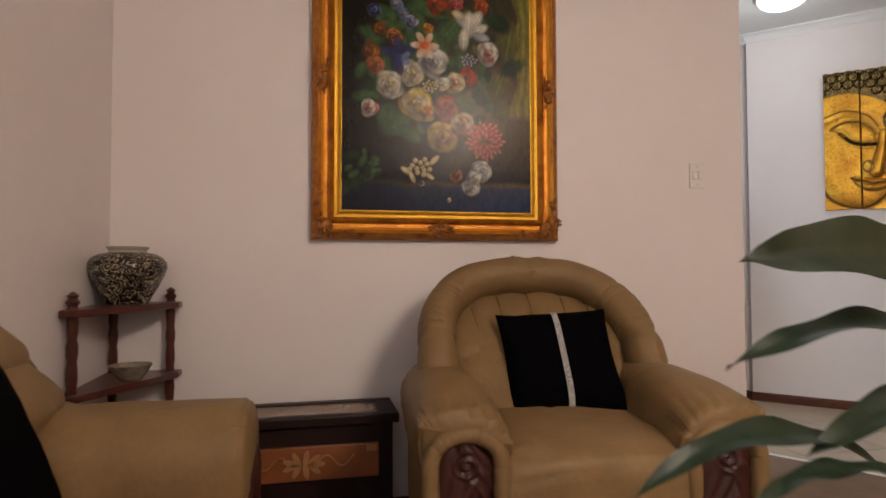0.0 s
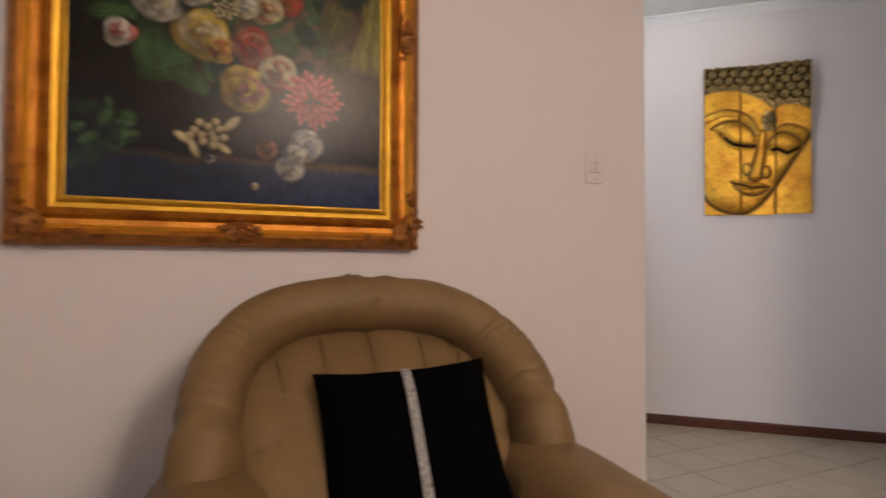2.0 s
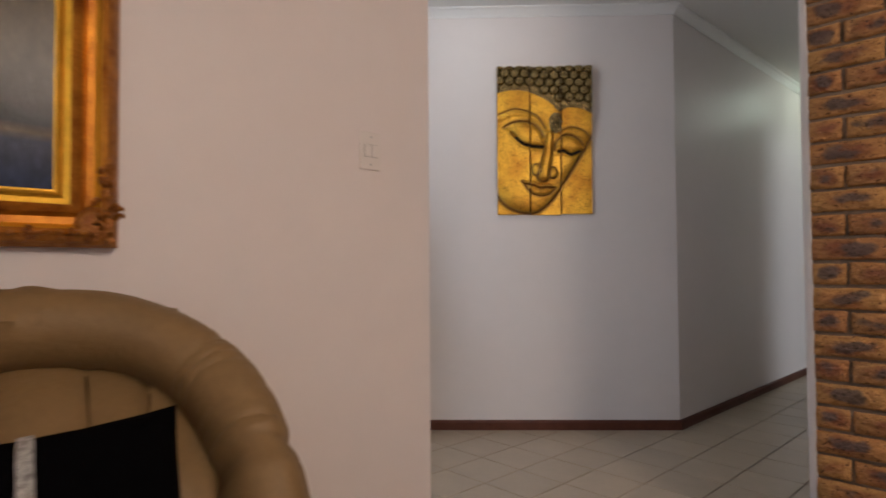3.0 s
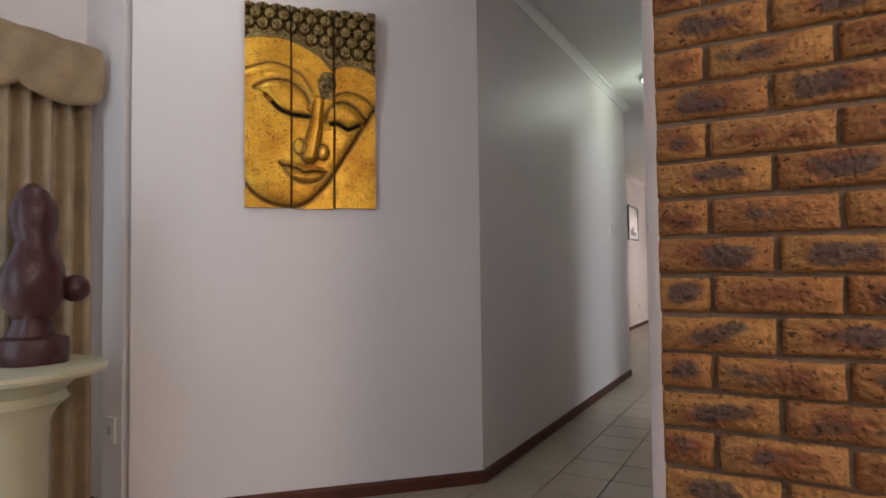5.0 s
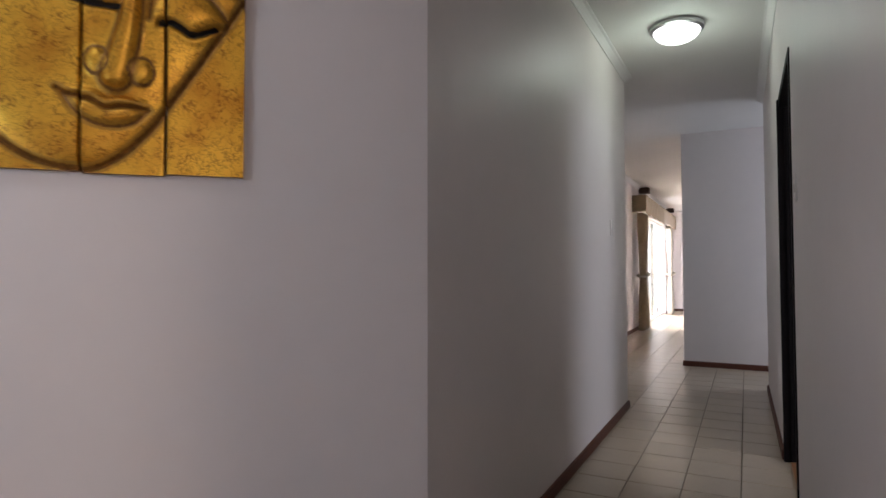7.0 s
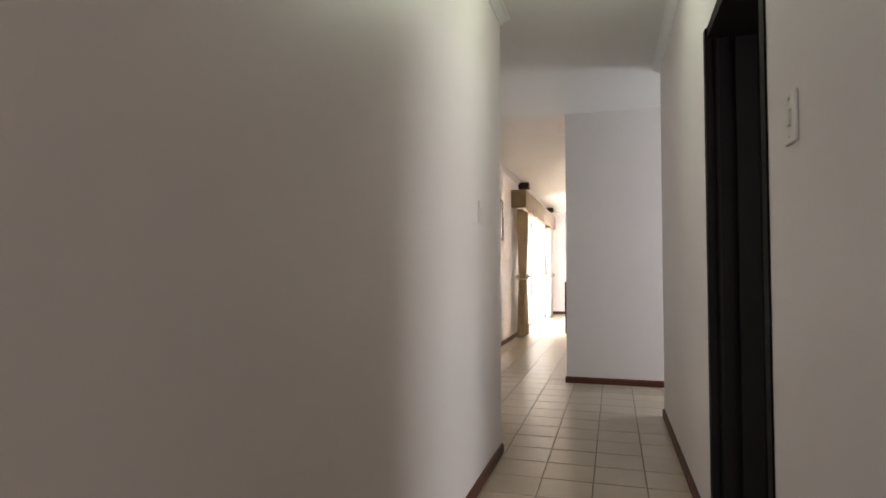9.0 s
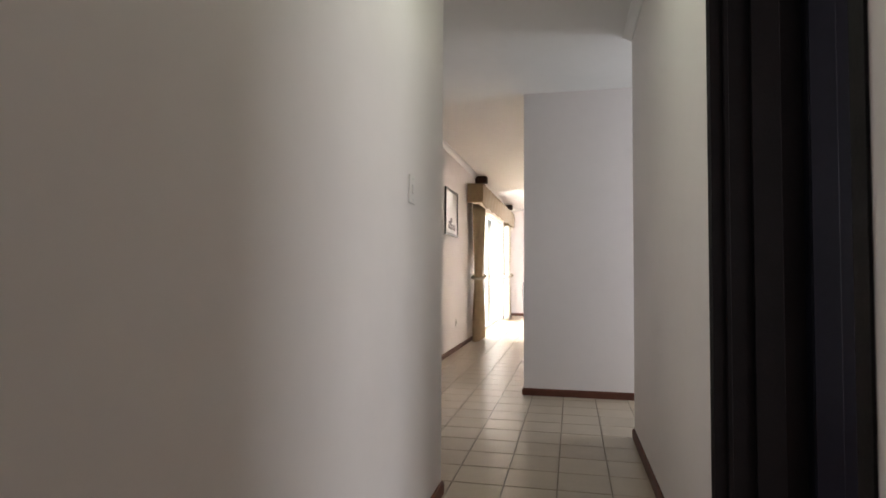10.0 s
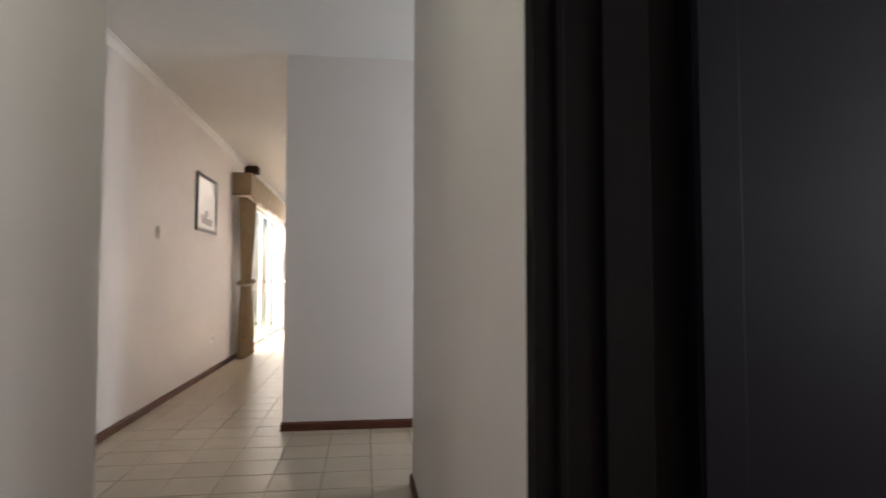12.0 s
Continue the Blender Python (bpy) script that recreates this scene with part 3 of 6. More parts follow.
    part("seam", bm, SEAM_SHADE, bc, "dark line for the shaded seam round the back cushion", True)
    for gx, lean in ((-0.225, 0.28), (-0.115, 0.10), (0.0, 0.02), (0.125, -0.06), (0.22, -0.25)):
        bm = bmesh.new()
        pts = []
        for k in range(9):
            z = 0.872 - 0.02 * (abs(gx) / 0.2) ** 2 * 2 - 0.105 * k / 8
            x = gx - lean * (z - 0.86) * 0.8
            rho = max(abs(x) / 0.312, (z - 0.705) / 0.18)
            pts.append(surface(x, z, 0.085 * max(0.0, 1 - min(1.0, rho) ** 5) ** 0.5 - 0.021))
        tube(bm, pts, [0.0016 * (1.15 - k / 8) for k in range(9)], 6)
        part("seam", bm, SEAM_SHADE, bc, "dark line for the shade in a stitched channel", True)
    for s in (-1, 1):
        # one padded body: broad rounded top over upright sides, gathered into pleats at the front
        rnd = random.Random(31 + s)
        pleats = [(rnd.uniform(0.06, 0.94), rnd.uniform(0.45, 1.0), rnd.uniform(0.68, 0.84), rnd.uniform(0.010, 0.020), rnd.uniform(-0.10, 0.10)) for _ in range(22)]
        N, M = 72, 96
        bm = bmesh.new()
        rings = []
        for i in range(N + 1):
            t = i / N
            reach = -0.30 - 0.665 * (1 - (1 - t) ** 1.35)
            end = math.sqrt(max(0.0, 1 - max(0.0, (t - 0.84) / 0.16) ** 2.4))
            lift = max(0.0, min(1.0, (t - 0.55) / 0.45))
            lift = lift * lift * (3 - 2 * lift)
            base = 0.50 + 0.082 * lift
            swell = 1 + 0.05 * math.sin(math.pi * min(1, t * 1.2)) - 0.07 * math.exp(-(t / 0.06) ** 2)
            ring = []
            for k in range(M + 1):
                f = k / M
                if f < 0.22 or f > 0.78:
                    g = f / 0.22 if f < 0.22 else (1 - f) / 0.22
                    x = (0.094 + 0.026 * max(0.0, g - 0.72) / 0.28 * (0.4 + 0.6 * end)) * (-1 if f < 0.5 else 1)
                    z = 0.075 + (base - 0.075) * g
                    y = max(reach, -0.925 - 0.035 * max(0.0, (g - 0.9) / 0.1))
                else:
                    a = math.pi * (1 - (f - 0.22) / 0.56)
                    c, q = math.cos(a), math.sin(a)
                    x = math.copysign(abs(c) ** 0.78, c) * (0.106 + 0.014 * swell * end)
                    z = base + (0.018 * (1 - lift) + (0.128 - 0.080 * lift) * (0.25 + 0.75 * end) * swell) * q ** 0.72 + 0.010 * math.sin(math.pi * t)
                    y = reach
                    dip = 0.0
                    for at, deep, start, wide, slant in pleats:
                        if t > start:
                            dip += deep * math.exp(-((f - 0.22) / 0.56 - at - slant * (t - start)) ** 2 / wide ** 2) * min(1, (t - start) / 0.10)
                    dip = min(dip, 1.3) * 0.0080
                    x -= dip * c
                    z -= dip * q
                z -= 0.050 * lift * max(0.0, min(1.0, -s * x / 0.12)) ** 1.5 * max(0.0, min(1.0, (z - 0.40) / 0.12))
                ring.append(bm.verts.new((s * (0.350 - 0.020 * t) + x, y, z)))
            rings.append(ring)
        for p, q in zip(rings, rings[1:]):
            for k in range(M):
                bm.faces.new((p[k], p[k + 1], q[k + 1], q[k]))
            bm.faces.new((p[M], p[0], q[0], q[M]))
        bm.faces.new(rings[0][::-1])
        bm.faces.new(rings[-1])
        rumple(bm, 0.003, 8, 0.006, 7 + s)
        arm = part("arm", bm, LEATHER, ob, "rolled leather arm with pleated front", 80)
        # leather border of the arm's front, an upside-down U with gathers
        bm = bmesh.new()
        CXA = s * 0.330
        arch = [(-0.088 + 0.020 * (1 - k / 20) ** 2, 0.07 + 0.41 * k / 20) for k in range(21)]
        arch += [(0.088 * -math.cos(math.pi * k / 30), 0.48 + 0.086 * math.sin(math.pi * k / 30) ** 0.85) for k in range(1, 30)]
        arch += [(0.088 - 0.020 * (1 - k / 20) ** 2, 0.07 + 0.41 * k / 20) for k in range(20, -1, -1)]
        def hem(t):
            g = (0.0016 + 0.0012 * math.sin(t * 37)) * max(0.0, math.sin(t * 170 + 5 * math.sin(t * 13))) ** 4 + 0.0012 * math.sin(t * 41)
            return [(a * (1 - 0.10 * g / 0.004), b - (0.6 * g if b > 0 else 0)) for a, b in ellipse(0.022, 0.024, 16)]
        fine = []
        for (xa, za), (xb, zb) in zip(arch, arch[1:]):
            fine += [(xa + (xb - xa) * f, za + (zb - za) * f) for f in (0, 0.33, 0.67)]
        sweep(bm, [(CXA + x, -0.958, z) for x, z in fine + [arch[-1]]], hem, Vector((0, -1, 0)))
        part("arm_border", bm, LEATHER, arm, "pleated leather border", True)
        # carved panel: a scroll at the head, running leaves below
        bm = bmesh.new()
        U2, V2 = 34, 110
        g = []
        for j in range(V2 + 1):
            z = 0.06 + 0.488 * j / V2
            w = 0.072 - 0.016 * max(0, 1 - z / 0.35) if z < 0.48 else 0.072 * math.sqrt(max(0.015, 1 - ((z - 0.48) / 0.069) ** 2))
            rr = []
            for i in range(U2 + 1):
                u = -1 + 2 * i / U2
                px, pz = u * w, z - 0.49
                q, th = math.hypot(px, pz), math.atan2(pz, px)
                near = math.exp(-(q / 0.036) ** 4)
                scroll = math.cos(q * 300 - th * s * 1.0) * near * 0.7
                stem = px - 0.020 * math.sin(z * 19) * (1 - near)
                leafy = math.cos(abs(stem) * 180 + z * 95) * math.exp(-abs(stem) / 0.05) * (1 - near)
                rim = math.exp(-((1 - abs(u)) / 0.10) ** 2)
                d = 0.016 * (1 - u ** 4) + 0.0075 * scroll + 0.0055 * leafy + 0.006 * math.exp(-(stem / 0.006) ** 2) * (1 - near) + 0.004 * rim
                rr.append(bm.verts.new((CXA + px, -0.948 - d, z)))
            g.append(rr)
        for j in range(V2):
            for i in range(U2):
                bm.faces.new((g[j][i], g[j][i + 1], g[j + 1][i + 1], g[j + 1][i]))
        part("arm_front", bm, CARVED, arm, "carved dark mahogany panel with a scroll", True)
    for sx in (-0.36, 0.36):
        for y in (-0.85, -0.14):
            bm = bmesh.new()
            lathe(bm, [(0.022, 0.0), (0.03, 0.03), (0.034, 0.065)], 14, Matrix.Translation((sx, y, 0)))
            part("foot", bm, EBONY, ob, "", True)
    return ob


armchair(pose(1.241, 2.936, 0.008, 0, 0, -7.0))


def sofa(m):
    """Faces +x; the origin is on the floor at the wall, by the arm."""
    ob = thing("sofa", m, "tan leather sofa with a rolled arm, standing along the wall", "sofa")
    bm = boxes(((0.06, -1.75, 0.07), (0.50, -0.05, 0.34)))
    part("base", bevelled(bm, 0.03), LEATHER, ob)
    for k in range(2):
        bm = bmesh.new()
        puff(bm, (0.16, -0.98 - 0.72 * k, 0.26), (0.64, -0.27 - 0.72 * k, 0.47), 4.5, 10)
        part("seat", bm, LEATHER, ob, "", True)
        bm = bmesh.new()
        puff(bm, (0.03, -0.98 - 0.72 * k, 0.42), (0.165, -0.27 - 0.72 * k, 0.77), 3.0, 10)
        part("back_cushion", bm, LEATHER, ob, "", True)
    bm = boxes(((0.0, -1.75, 0.07), (0.09, -0.05, 0.68)))
    part("back_shell", bevelled(bm, 0.03), LEATHER, ob)
    bm = bmesh.new()
    sweep(bm, [(0.045, -1.7 + 1.62 * k / 20, 0.68 + 0.05 * math.sin(math.pi * k / 20)) for k in range(21)],
          lambda t: ellipse(0.060 * (0.9 + 0.1 * math.sin(math.pi * t)), 0.09, 18))
    part("back_roll", bm, LEATHER, ob, "padded roll along the back", True)
    bm = bmesh.new()
    def pad(t):
        w = (1 - 0.03 * math.exp(-((t - 0.91) / 0.012) ** 2)) * math.sqrt(max(0.25, 1 - (max(0, t - 0.88) / 0.135) ** 2.2))
        out = []
        for k, (a, b) in enumerate(ellipse(0.155 * w, 0.135 * w, 48, 2.6)):
            p = 1 - 0.13 * max(0, (t - 0.80) / 0.20) * (0.5 + 0.5 * math.sin(k * 1.9 + 2 * math.sin(k))) ** 4
            out.append((a * p, b * p))
        return out
    sweep(bm, [(0.08 + 0.52 * (1 - (1 - k / 90) ** 1.3), -0.17, 0.525 - 0.006 * k / 90) for k in range(91)], pad)
    rumple(bm, 0.004, 8, 0.007, 3)
    arm = part("arm", bm, LEATHER, ob, "broad rolled leather arm", True)
    bm = boxes(((0.06, -0.30, 0.07), (0.56, -0.05, 0.54)))
    part("arm_side", bevelled(bm, 0.03, 3), LEATHER, arm, "", True)
    bm = bmesh.new()
    puff(bm, (0.545, -0.275, 0.07), (0.612, -0.065, 0.545), 4, 12)
    part("arm_front", bm, CARVED, arm, "carved dark mahogany panel", True)
    for lo, hi, tilt in (((-0.085, -0.19, -0.085), (0.085, 0.17, 0.085), 40), ((-0.10, -0.19, -0.10), (0.10, 0.17, 0.10), 40)):
        bm = bmesh.new()
        at = (0.015, -0.27, 0.770) if lo[0] > -0.09 else (0.075, -0.27, 0.665)
        puff(bm, lo, hi, 3.2, 14, Matrix.Translation(at) @ Euler((0, radians(tilt), 0)).to_matrix().to_4x4())
        rumple(bm, 0.003, 9, 0.006, 5)
        part("back_corner", bm, LEATHER, ob, "rounded leather corner pad", True)
    for x in (0.1, 0.48):
        for y in (-0.14, -1.62):
            bm = bmesh.new()
            lathe(bm, [(0.022, 0.0), (0.03, 0.03), (0.034, 0.075)], 12, Matrix.Translation((x, y, 0)))
            part("foot", bm, EBONY, ob, "", True)
    return ob


sofa(pose(-0.30, 2.32, -0.0))


def square_cushion(name, m, size, label, strip=True):
    """A square cushion in the xz plane, thickness along y, base on z = 0."""
    ob = thing(name, m, label, "cushion")
    bm = bmesh.new()
    n = 18
    sides = []
    for s in (-1, 1):
        g = []
        for j in range(n + 1):
            row = []
            for i in range(n + 1):
                u, v = -1 + 2 * i / n, -1 + 2 * j / n
                pin = 1 - 0.07 * (1 - abs(u) ** 2) * abs(v) ** 4 - 0.0
                pin2 = 1 - 0.07 * (1 - abs(v) ** 2) * abs(u) ** 4
                th = 0.062 * ((1 - u ** 4) * (1 - v ** 4)) ** 0.6 + 0.004 * noise.noise(Vector((u * 3, v * 3, s)))
                row.append((u * pin2 * size / 2, s * th, size / 2 + v * pin * size / 2))
            g.append(row)
        vs = [[bm.verts.new(p) for p in row] for row in g]
        for j in range(n):
            for i in range(n):
                bm.faces.new((vs[j][i], vs[j][i + 1], vs[j + 1][i + 1], vs[j + 1][i]))
        sides.append(vs)
    bmesh.ops.remove_doubles(bm, verts=bm.verts[:], dist=0.0035)
    part("cover", bm, BLACKCLOTH, ob, "", True)
    if strip:
        bm = bmesh.new()
        k = 30
        prev = None
        for j in range(k + 1):
            v = -0.985 + 1.97 * j / k
            ring = []
            for u in (-0.05, -0.025, 0.0, 0.025, 0.05):
                x = u + 0.0
                th = 0.062 * ((1 - x ** 4) * (1 - v ** 4)) ** 0.6 + 0.005
                pin = 1 - 0.07 * abs(v) ** 4
                ring.append(bm.verts.new((x * size / 2, -th, size / 2 + v * pin * size / 2)))
            if prev:
                for i in range(4):
                    bm.faces.new((prev[i], prev[i + 1], ring[i + 1], ring[i]))
            prev = ring
        part("sequin_band", bm, SEQUIN, ob, "glittering silver sequin band", True)
    return ob


square_cushion("cushion", Matrix.Translation((1.212, 2.328, 0.515)) @ Euler((radians(-35.7), radians(-3), radians(-10))).to_matrix().to_4x4(), 0.38,
               "square black cushion with a silver sequin band, leaning in the armchair")
square_cushion("cushion", Matrix.Translation((-0.078, 1.80, 0.435)) @ Euler((radians(-23), 0, radians(82))).to_matrix().to_4x4(), 0.40,
               "plain black square cushion leaning in the leather sofa", False)


# ---- corner of the living room ----


def side_table(m):
    """Origin on the floor at the middle; 0.60 by 0.34 by 0.47."""
    ob = thing("side_table", m, "low dark wooden side table with an inset top and inlaid front", "side table")
    W, D, HT = 0.612, 0.258, 0.462
    bm = bmesh.new()
    for lo, hi in (((-W / 2, -D / 2, HT - 0.035), (W / 2, -D / 2 + 0.045, HT)), ((-W / 2, D / 2 - 0.045, HT - 0.035), (W / 2, D / 2, HT)),
                   ((-W / 2, -D / 2 + 0.045, HT - 0.035), (-W / 2 + 0.07, D / 2 - 0.045, HT)), ((W / 2 - 0.07, -D / 2 + 0.045, HT - 0.035), (W / 2, D / 2 - 0.045, HT))):
        box_bm(bm, lo, hi)
    top = part("top_frame", bevelled(bm, 0.006), EBONY, ob)
    part("top_panel", boxes(((-W / 2 + 0.068, -D / 2 + 0.043, HT - 0.03), (W / 2 - 0.068, D / 2 - 0.043, HT - 0.006))), STONE_TOP, top, "polished brown marbled inset panel")
    part("body", bevelled(boxes(((-W / 2 + 0.02, -D / 2 + 0.02, 0.05), (W / 2 - 0.02, D / 2 - 0.02, HT - 0.036))), 0.006), EBONY, ob)
    pn = part("front_panel", bevelled(boxes(((-0.235, -D / 2 + 0.006, 0.247), (0.235, -D / 2 + 0.022, 0.362))), 0.004), INLAY, ob, "orange inlaid wooden panel")
    for k in range(9):
        a = 2 * math.pi * k / 9
        bm = bmesh.new()
        mm = Matrix.Translation((-0.02 + 0.045 * math.cos(a), -D / 2 + 0.0055, 0.302 + 0.022 * math.sin(a))) @ Euler((radians(90), -a, 0)).to_matrix().to_4x4() @ Matrix.Diagonal((0.028, 0.010, 0.0015, 1))
        bmesh.ops.create_cone(bm, cap_ends=True, segments=12, radius1=1, radius2=0.9, depth=1, matrix=mm)
        part("petal", bm, INLAY_PALE, pn, "pale inlaid petal")
    for sx in (-1, 1):
        bm = bmesh.new()
        tube(bm, [(-0.02 + sx * (0.05 + 0.12 * k / 8), -D / 2 + 0.005, 0.312 + 0.02 * math.sin(k * 0.9)) for k in range(9)], 0.0022, 6)
        part("tendril", bm, INLAY_PALE, pn, "pale inlaid tendril", True)
    for sx in (-1, 1):
        part("corner_inlay", boxes(((sx * 0.21 - 0.018, -D / 2 + 0.003, 0.335), (sx * 0.21 + 0.018, -D / 2 + 0.008, 0.355))), INLAY_PALE, pn)
    for sx in (-1, 1):
        for sy in (-1, 1):
            bm = bmesh.new()
            lathe(bm, [(0.016, 0), (0.026, 0.025), (0.02, 0.05)], 12, Matrix.Translation((sx * (W / 2 - 0.06), sy * (D / 2 - 0.06), 0)))
            part("foot", bm, EBONY, ob, "", True)
    return ob


side_table(pose(0.428, 2.830, 0.008))

TURNED = [(0.016, 0.0), (0.018, 0.02), (0.014, 0.05), (0.019, 0.09), (0.017, 0.14), (0.0135, 0.17), (0.019, 0.20), (0.019, 0.24), (0.0135, 0.27), (0.017, 0.30), (0.019, 0.34), (0.016, 0.38)]


def corner_shelf(m):
    """Three turned posts and three triangular shelves; the origin is on the floor in the room's corner, arms along +x and -y."""
    ob = thing("corner_shelf", m, "red mahogany corner shelf with turned posts and two open tiers", "corner shelf")
    posts = [(0.025, -0.03), (0.215, -0.03), (0.025, -0.40)]
    for x, y in posts:
        bm = bmesh.new()
        prof = [(0.014, 0.0), (0.02, 0.03)]
        for z0 in (0.05, 0.31, 0.58):
            prof += [(0.004 + r * 0.66, z0 + z * 0.66) for r, z in TURNED]
        prof += [(0.018, 0.845), (0.013, 0.855), (0.020, 0.868), (0.012, 0.88), (0.017, 0.888), (0.008, 0.896), (0.003, 0.900)]
        lathe(bm, prof, 14, Matrix.Translation((x, y, 0)))
        part("post", bm, MAHOGANY, ob, "", True)
    for z in (0.22, 0.575, 0.825):
        bm = bmesh.new()
        poly = [(0.0, 0.0), (0.0, -0.44), (0.05, -0.44), (0.12, -0.30), (0.19, -0.18), (0.25, -0.06), (0.25, 0.0)]
        prism(bm, poly, z, z + 0.022)
        part("shelf", bevelled(bm, 0.004, 1), MAHOGANY, ob)
    return ob


corner_shelf(pose(ROOM_W + 0.005, WALL_P - 0.016, 0.008))

vase = thing("vase", pose(-0.185, 2.85, 0.856) @ Matrix.Diagonal((1, 1, 0.95, 1)), "round-bellied ceramic jar with dark leaf scrolls on cream glaze", "vase")
bm = bmesh.new()
lathe(bm, [(0.064, 0.0), (0.068, 0.006), (0.080, 0.028), (0.098, 0.062), (0.116, 0.100), (0.125, 0.128), (0.123, 0.148), (0.108, 0.168), (0.086, 0.180), (0.064, 0.184)], 40)
part("body", bm, SCROLL, vase, "", True)
bm = bmesh.new()
lathe(bm, [(0.060, 0.180), (0.058, 0.192), (0.066, 0.200), (0.067, 0.205), (0.058, 0.206), (0.05, 0.19)], 40)
part("rim", bm, material("grey_cream_glaze", (0.42, 0.38, 0.31), 0.25, var=0.2, scale=20), vase, "plain grey-cream rim", True)

bowl = thing("bowl", pose(-0.155, 2.79, 0.606) @ Matrix.Diagonal((1.10, 0.95, 0.92, 1)), "small faceted brass-coloured bowl on the lower shelf", "bowl")
bm = bmesh.new()
lathe(bm, [(0.030, 0.0), (0.034, 0.006), (0.050, 0.03), (0.062, 0.055), (0.060, 0.057), (0.046, 0.03), (0.028, 0.010)], 12)
part("body", bm, material("dull_metal_bowl", (0.50, 0.42, 0.30), 0.25, 0.45, var=0.6, scale=45, bump=0.6, bump_scale=90), bowl, "", True)
bowl2 = thing("dish", pose(-0.17, 2.82, 0.251), "shallow dark dish on the bottom shelf", "dish")
bm = bmesh.new()
lathe(bm, [(0.04, 0.0), (0.06, 0.01), (0.085, 0.05), (0.082, 0.052), (0.055, 0.018), (0.03, 0.010)], 24)
part("body", bm, material("olive_glaze", (0.12, 0.11, 0.07), 0.3, var=0.4, scale=20), bowl2, "", True)


# ---- wall plates ----


def switch_plate(name, m, label, rockers=2, w=0.075, h=0.115):
    """Lies in the xz plane, facing -y."""
    ob = thing(name, m, label, "socket" if name == "wall_socket" else "light switch")
    part("plate", bevelled(boxes(((-w / 2, -0.0088, -h / 2), (w / 2, 0.0, h / 2))), 0.003), WHITE_PLASTIC, ob)
    for k in range(rockers):
        x = (k - (rockers - 1) / 2) * 0.026
        part("rocker", bevelled(boxes(((x - 0.010, -0.014, -0.018), (x + 0.010, -0.0085, 0.018))), 0.002), GREY_PLASTIC if name == "wall_socket" else WHITE_PLASTIC, ob)
        part("rocker_gap", boxes(((x - 0.0115, -0.0094, -0.0195), (x + 0.0115, -0.0084, 0.0195))), GREY_PLASTIC, ob)
    for z in (-0.042, 0.042):
        bm = bmesh.new()
        lathe(bm, [(0.0035, 0.0), (0.0035, 0.0015)], 10, Matrix.Translation((0, -0.009, z * h / 0.115)) @ Euler((radians(90), 0, 0)).to_matrix().to_4x4())
        part("screw", bm, CHROME, ob)
    return ob


switch_plate("light_switch", pose(2.153, WALL_P, 1.395), "white double light switch on the living room wall")
switch_plate("light_switch", pose(7.525, WALL_L, 1.42), "white light switch on the pale corridor wall", 1)
switch_plate("light_switch", pose(5.995, right_wall(5.995), 1.452, 0, 0, 180.8), "white light switch beside the dark doorway", 1)
switch_plate("light_switch", pose(11.48, FAR_W, 1.46), "small white light switch on the warm white wall", 1)
switch_plate("wall_socket", pose(13.3, FAR_W, 0.39), "white wall socket above the skirting board", 2)
switch_plate("wall_socket", pose(DIAG_END, 4.52, 0.38, 0, 0, -90), "white wall socket low on the hall return wall", 1, 0.07, 0.115)
# ---- the large painting ----
PX0, PX1, PZ0, PZ1 = 0.428, 1.456, 1.089, 2.36
FW = 0.128
CX, CZ = (PX0 + PX1) / 2, (PZ0 + PZ1) / 2
painting = thing("painting", pose(CX, WALL_P, CZ), "large oil painting of mixed flowers in an ornate gilded frame", "painting")


IW, IH = (PX1 - PX0) / 2 - FW, (PZ1 - PZ0) / 2 - FW
NX, NZ = 330, 440
GX, GZ = np.meshgrid(np.linspace(-IW - 0.01, IW + 0.01, NX + 1), np.linspace(-IH - 0.01, IH + 0.01, NZ + 1))


def cloud(sx, sz, seed):
    """Smooth values from -1 to 1 over the canvas: a coarse random grid, blended."""
    r = np.random.RandomState(seed)
    a = r.uniform(-1, 1, (sz + 2, sx + 2))
    fx, fz = np.linspace(0, sx, NX + 1), np.linspace(0, sz, NZ + 1)
    ix, iz = fx.astype(int), fz.astype(int)
    tx, tz = fx - ix, fz - iz
    tx, tz = (tx * tx * (3 - 2 * tx))[None, :], (tz * tz * (3 - 2 * tz))[:, None]
    g = lambda p, q: a[np.ix_(iz + p, ix + q)]
    return (g(0, 0) * (1 - tx) + g(0, 1) * tx) * (1 - tz) + (g(1, 0) * (1 - tx) + g(1, 1) * tx) * tz


BRUSH = 0.5 * cloud(60, 40, 1) + 0.35 * cloud(150, 90, 2) + 0.3 * cloud(330, 110, 3)
TINTS = {
    "white": (0.62, 0.58, 0.47), "cream": (0.60, 0.49, 0.26), "yellow": (0.52, 0.36, 0.05), "orange": (0.50, 0.17, 0.035), "pink": (0.54, 0.17, 0.13),
    "red": (0.40, 0.045, 0.022), "salmon": (0.40, 0.16, 0.085), "blue": (0.12, 0.16, 0.30), "navy": (0.025, 0.028, 0.11), "leaf": (0.052, 0.105, 0.034),
    "deep": (0.018, 0.036, 0.016), "olive": (0.11, 0.105, 0.025), "grey": (0.36, 0.36, 0.39), "brown": (0.10, 0.045, 0.016)}


